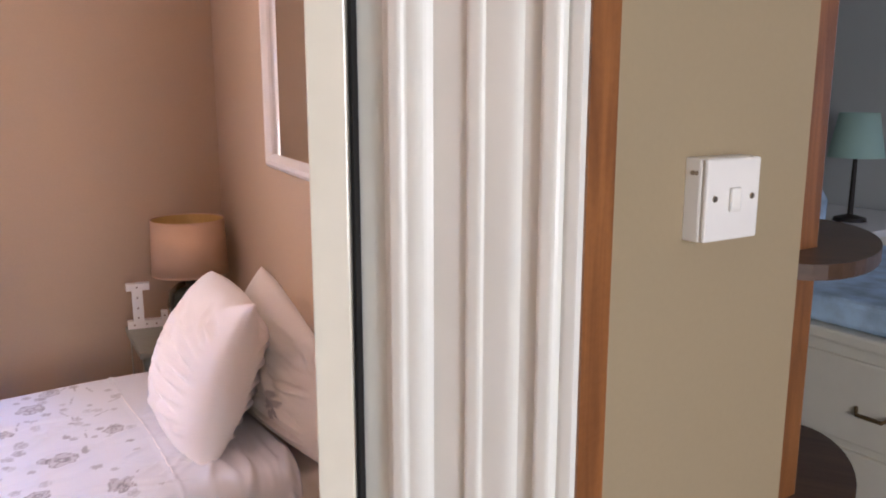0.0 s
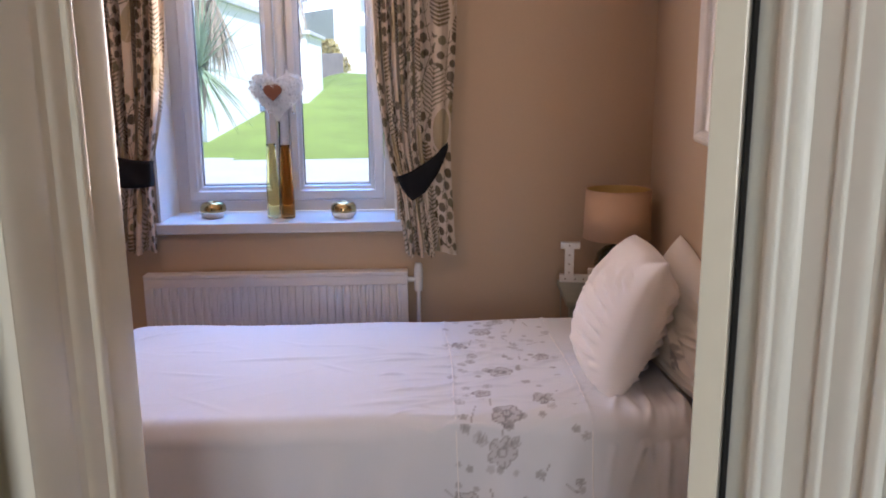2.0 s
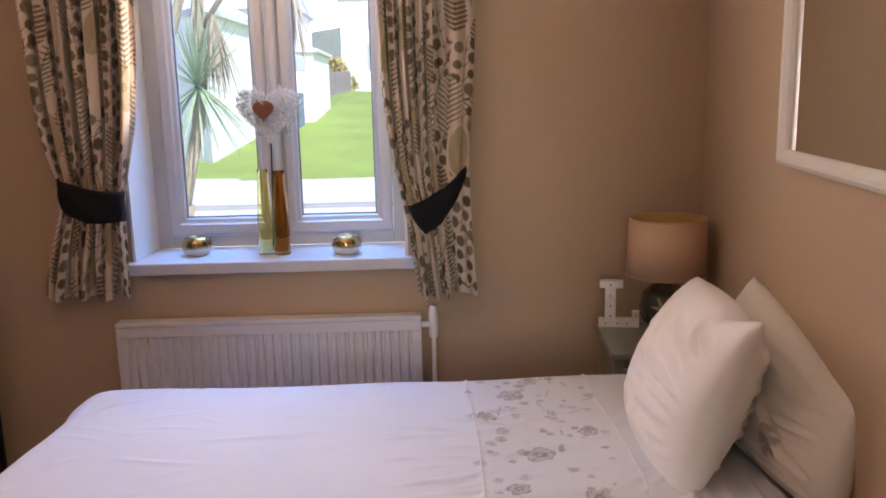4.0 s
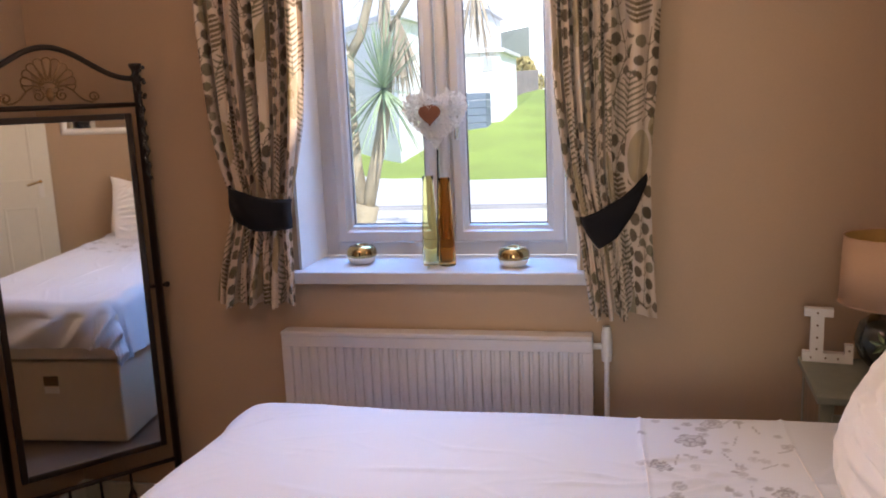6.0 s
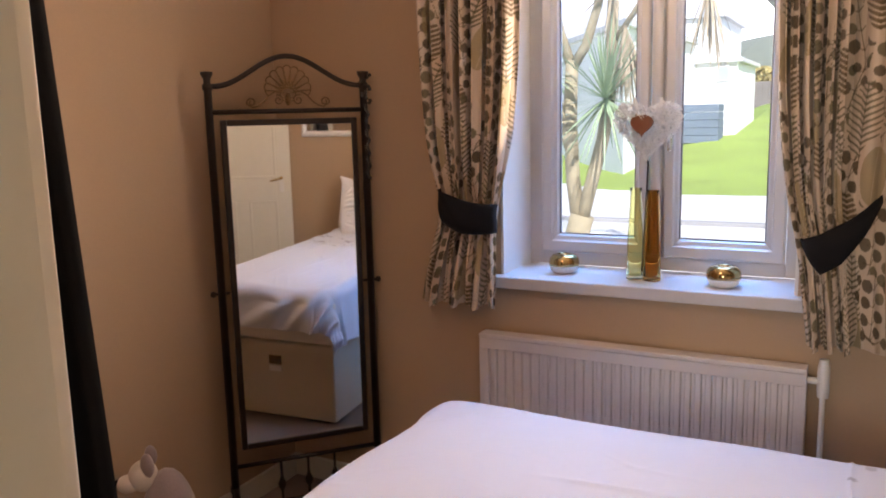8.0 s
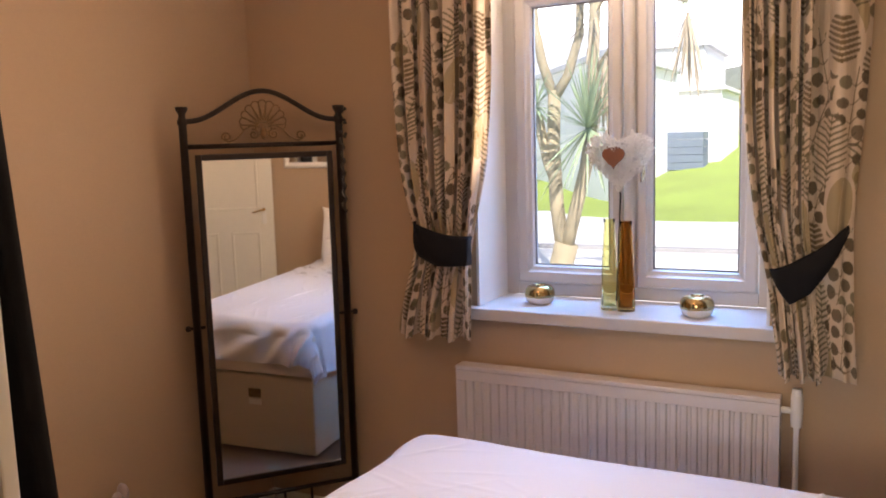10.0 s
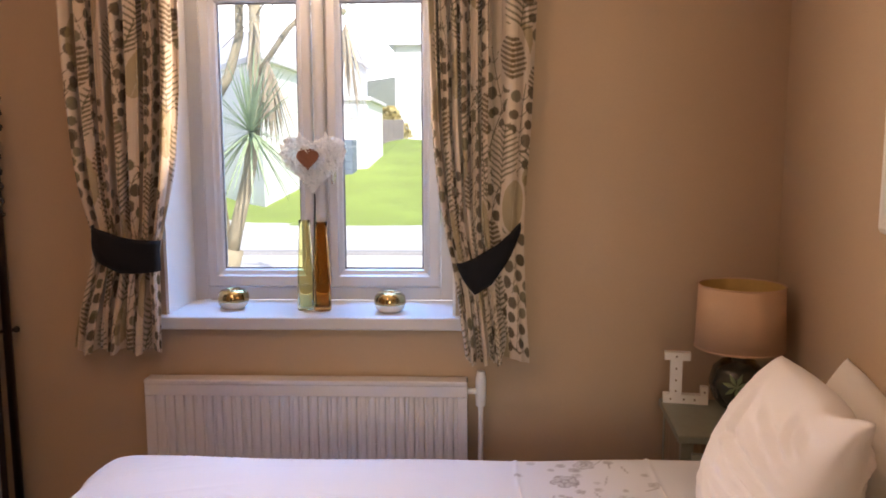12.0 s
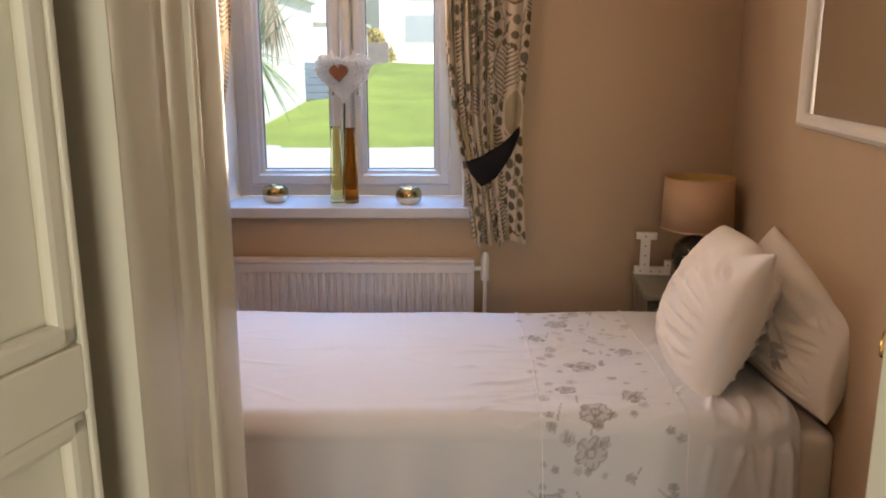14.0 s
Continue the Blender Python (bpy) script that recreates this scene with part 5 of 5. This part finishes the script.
def fronds(b, centre, count, length, width, rng, low=-0.9):
    """A head of sword leaves round a centre."""
    for k in range(count):
        a = rng.uniform(0, 2 * math.pi)
        el = rng.uniform(low, 1.35) if low > -2 else rng.uniform(-1.5, -1.1)
        d = Vector((math.cos(a) * math.cos(el), math.sin(a) * math.cos(el), math.sin(el)))
        sd = d.cross(Vector((0, 0, 1)))
        sd = sd.normalized() if sd.length > 0.01 else Vector((1, 0, 0))
        ln = length * rng.uniform(0.75, 1.1)
        prev = None
        for i in range(5):
            s = i / 4
            p = Vector(centre) + d * ln * s + Vector((0, 0, -0.10 * ln * s * s))
            w = width * (0.6 + 0.8 * s) * (1 - s) ** 0.7 + 0.002
            cur = (b.verts.new(p - sd * w), b.verts.new(p + sd * w))
            if prev:
                b.faces.new((prev[0], prev[1], cur[1], cur[0]))
            prev = cur


palm = empty("palm_tree", pose(-2.46, 8.7, -0.13), "forked cordyline palm tree with spiky leaf heads", "tree")
b = tube([(-0.05, 0, 0), (0.0, 0, 0.4), (0.06, 0, 0.62)], 0.125, steps=14)
tube([(0.05, 0, 0.55), (0.14, 0, 0.9), (0.27, 0, 1.4), (0.34, 0, 1.85), (0.36, 0.0, 2.6), (0.40, 0.0, 3.5)], 0.072, b, steps=14, taper=lambda s: 1 - 0.25 * s)
tube([(0.02, 0, 0.55), (-0.06, 0.05, 1.0), (-0.10, 0.08, 1.6), (-0.09, 0.1, 2.2)], 0.078, b, steps=14, taper=lambda s: 1 - 0.15 * s)
tube([(-0.09, 0.1, 2.12), (-0.22, 0.1, 2.5), (-0.30, 0.12, 2.9), (-0.36, 0.15, 3.9)], 0.055, b, steps=12, taper=lambda s: 1 - 0.3 * s)
tube([(-0.09, 0.1, 2.12), (0.06, 0.1, 2.35), (0.18, 0.12, 2.75), (0.20, 0.15, 3.9)], 0.055, b, steps=12, taper=lambda s: 1 - 0.3 * s)
tube([(-0.05, 0.05, 1.2), (-0.15, 0.05, 1.45), (-0.26, 0.05, 1.95)], 0.055, b, steps=10)
tube([(0.34, 0, 2.3), (0.7, 0, 2.8), (1.0, 0, 3.05), (1.27, 0, 2.95)], 0.03, b, steps=8)
part("trunk", b, BARK, palm, smooth=True)
rng = random.Random(21)
for c, n, ln in (((0.34, -0.14, 1.80), 150, 0.84), ((-0.36, 0.15, 3.9), 90, 0.7), ((0.40, 0, 3.5), 80, 0.7), ((-0.28, 0.05, 2.05), 60, 0.45), ((1.27, 0, 2.95), 16, 0.4)):
    b = bmesh.new()
    fronds(b, c, n, ln, 0.012, rng)
    part("leaf_head", b, FROND, palm)
b = bmesh.new()
fronds(b, (0.37, 0, 2.9), 26, 0.5, 0.016, rng, low=-1.5)
fronds(b, (0.50, -0.05, 2.5), 60, 0.72, 0.018, rng, low=-3.2)
fronds(b, (1.27, 0, 2.85), 26, 0.75, 0.016, rng, low=-3.2)
part("dry_leaves", b, DRYFROND, palm, "dry drooping leaf skirt")


def house(name, x0, x1, y0, y1, eaves, ridge, label, windows, base=0.0):
    h = empty(name, pose((x0 + x1) / 2, (y0 + y1) / 2, base), label, "house")
    w, d = (x1 - x0) / 2, (y1 - y0) / 2
    bb = prism([(-w, -d), (w, -d), (w, d), (-w, d)], 0, eaves)
    part("wall", bb, RENDERWALL, h)
    r = bmesh.new()
    e = 0.35
    v = [r.verts.new(p) for p in ((-w - e, -d - e, eaves - 0.1), (w + e, -d - e, eaves - 0.1), (w + e, d + e, eaves - 0.1), (-w - e, d + e, eaves - 0.1), (-w - e, 0, ridge), (w + e, 0, ridge))]
    for q in ((0, 1, 5, 4), (2, 3, 4, 5), (1, 2, 5), (3, 0, 4), (3, 2, 1, 0)):
        r.faces.new([v[i] for i in q])
    bmesh.ops.recalc_face_normals(r, faces=list(r.faces))
    part("roof", r, SLATE, h)
    for wx, wz, ww, wh in windows:
        win = part("window", boxed(wx - ww / 2, wx + ww / 2, -d - 0.03, -d + 0.02, wz, wz + wh), UPVC, h)
        part("pane", boxed(wx - ww / 2 + 0.08, wx + ww / 2 - 0.08, -d - 0.04, -d - 0.031, wz + 0.08, wz + wh - 0.08), WINGLASS, win)
    return h


def corner_house():
    """A low house that turns its corner to the yard, with a lean-to at its far end."""
    h = empty("house", pose(-8, 27, -0.2), "low white rendered house with a grey hipped roof", "house")
    plan = [(3.0, -7.0), (3.3, 0.0), (0.5, 6.5), (-5.2, 5.4)]
    part("wall", prism(plan, 0, 3.75), RENDERWALL, h)
    r = bmesh.new()
    cx, cy = 0.3, 1.6
    wide = [(cx + (x - cx) * 1.06, cy + (y - cy) * 1.06) for x, y in plan]
    low = [r.verts.new((x, y, 3.72)) for x, y in wide]
    edge = [r.verts.new((x, y, 3.86)) for x, y in wide]
    top = r.verts.new((cx, cy, 5.6))
    for i in range(4):
        j = (i + 1) % 4
        r.faces.new((low[i], low[j], edge[j], edge[i]))
        r.faces.new((edge[i], edge[j], top))
    r.faces.new(list(reversed(low)))
    bmesh.ops.recalc_face_normals(r, faces=list(r.faces))
    part("roof", r, SLATE, h)
    annex = part("annex_wall", boxed(3.31, 4.6, 0.1, 4.5, 0, 3.15), RENDERWALL, h)
    part("annex_roof", boxed(3.31, 4.75, -0.05, 4.6, 3.151, 3.28, bevel=0.02), SLATE, annex)
    win = part("window", boxed(4.0, 4.38, 0.06, 0.12, 2.58, 3.06), UPVC, h)
    part("pane", boxed(4.04, 4.34, 0.05, 0.059, 2.62, 3.02), WINGLASS, win)


corner_house()
house("house", -4.1, 7.0, 44, 54, 6.6, 9.0, "white rendered house on the bank above the lawn", [(-3.4, 2.6, 1.7, 1.5), (1.5, 2.6, 1.7, 1.5), (-3.4, 4.7, 1.5, 1.2)], base=0.2)
house("house", -22, -9, 60, 70, 8.0, 10.5, "white rendered house further up the hill", [(2.5, 4.5, 1.6, 1.4)], base=-0.12)
# plain boarded stand-in for the blue-grey box at the house's base
planter = empty("blue_grey_box", pose(-4.35, 26.2, 0.55), "plain blue-grey boarded box at the low house's base", "planter")
for k in range(5):
    part("board", boxed(-0.65, 0.65, -0.5, 0.5, 0.23 * k, 0.23 * k + 0.22, bevel=0.01), GREYBOX, planter)
shed = empty("garden_fence", pose(-4.9, 41.0, 1.5), "weathered timber fence panel at the lawn's end", "fence")
for k in range(12):
    part("board", boxed(-1.5 + 0.25 * k, -1.26 + 0.25 * k, -0.03, 0.03, -1.3, 1.25), FENCE, shed)
bush = bmesh.new()
rng = random.Random(4)
for k in range(2600):
    a, el, r = rng.uniform(0, 6.28), rng.uniform(-0.2, 1.5), rng.uniform(0.5, 1.0)
    lump = ((-1.1, 0.0, 0.5, 0.75), (0.2, 0.2, 1.0, 1.0), (1.3, -0.1, 0.4, 0.7), (-0.3, -0.3, 1.5, 0.6), (0.9, 0.2, 1.3, 0.5))[k % 5]
    c = Vector((lump[0] + 1.1 * lump[3] * r * math.cos(a) * math.cos(el), lump[1] + lump[3] * r * math.sin(a) * math.cos(el), lump[2] + 1.2 * lump[3] * r * math.sin(el)))
    rot = Euler([rng.uniform(0, 6.28) for _ in range(3)]).to_matrix()
    bush.faces.new([bush.verts.new(c + rot @ Vector(p)) for p in ((-0.1, -0.05, 0), (0.1, -0.04, 0), (0.08, 0.06, 0), (-0.06, 0.05, 0))])
shrub = empty("shrub", pose(-5.2, 43.0, 1.6), "yellow-green garden shrub behind the fence", "shrub")
part("crown", bush, HEDGE, shrub)
part("trunk", tube([(0, 0, -1.6), (0.05, 0, 0.5), (0, 0, 1.0)], 0.08), BARK, shrub)
hill = bmesh.new()
rows = []
for j in range(12):
    row = []
    for i in range(60):
        x = -220 + 440 * i / 59
        y = 110 + 14 * j
        row.append(hill.verts.new((x, y, -1 + 22 * (1 - math.exp(-j / 4.0)) + 3 * math.sin(x * 0.05 + 1) + 1.5 * math.sin(x * 0.21))))
    rows.append(row)
for r, t in zip(rows, rows[1:]):
    for i in range(59):
        hill.faces.new((r[i], r[i + 1], t[i + 1], t[i]))
setting("backdrop", hill, HILL, "distant wooded hillside", "hill")
haze = bpy.data.materials.new("bright_hazy_sky")
haze.use_nodes = True
haze_out = haze.node_tree.nodes["Principled BSDF"]
haze_out.inputs["Base Color"].default_value = (0.8, 0.8, 0.8, 1)
haze_out.inputs["Emission Color"].default_value = (1.0, 0.99, 0.97, 1)
haze_out.inputs["Emission Strength"].default_value = 1.25
setting("backdrop_sky", boxed(-420, 420, 300, 302, -5, 95), haze, "bright white hazy sky over the hill", "sky")
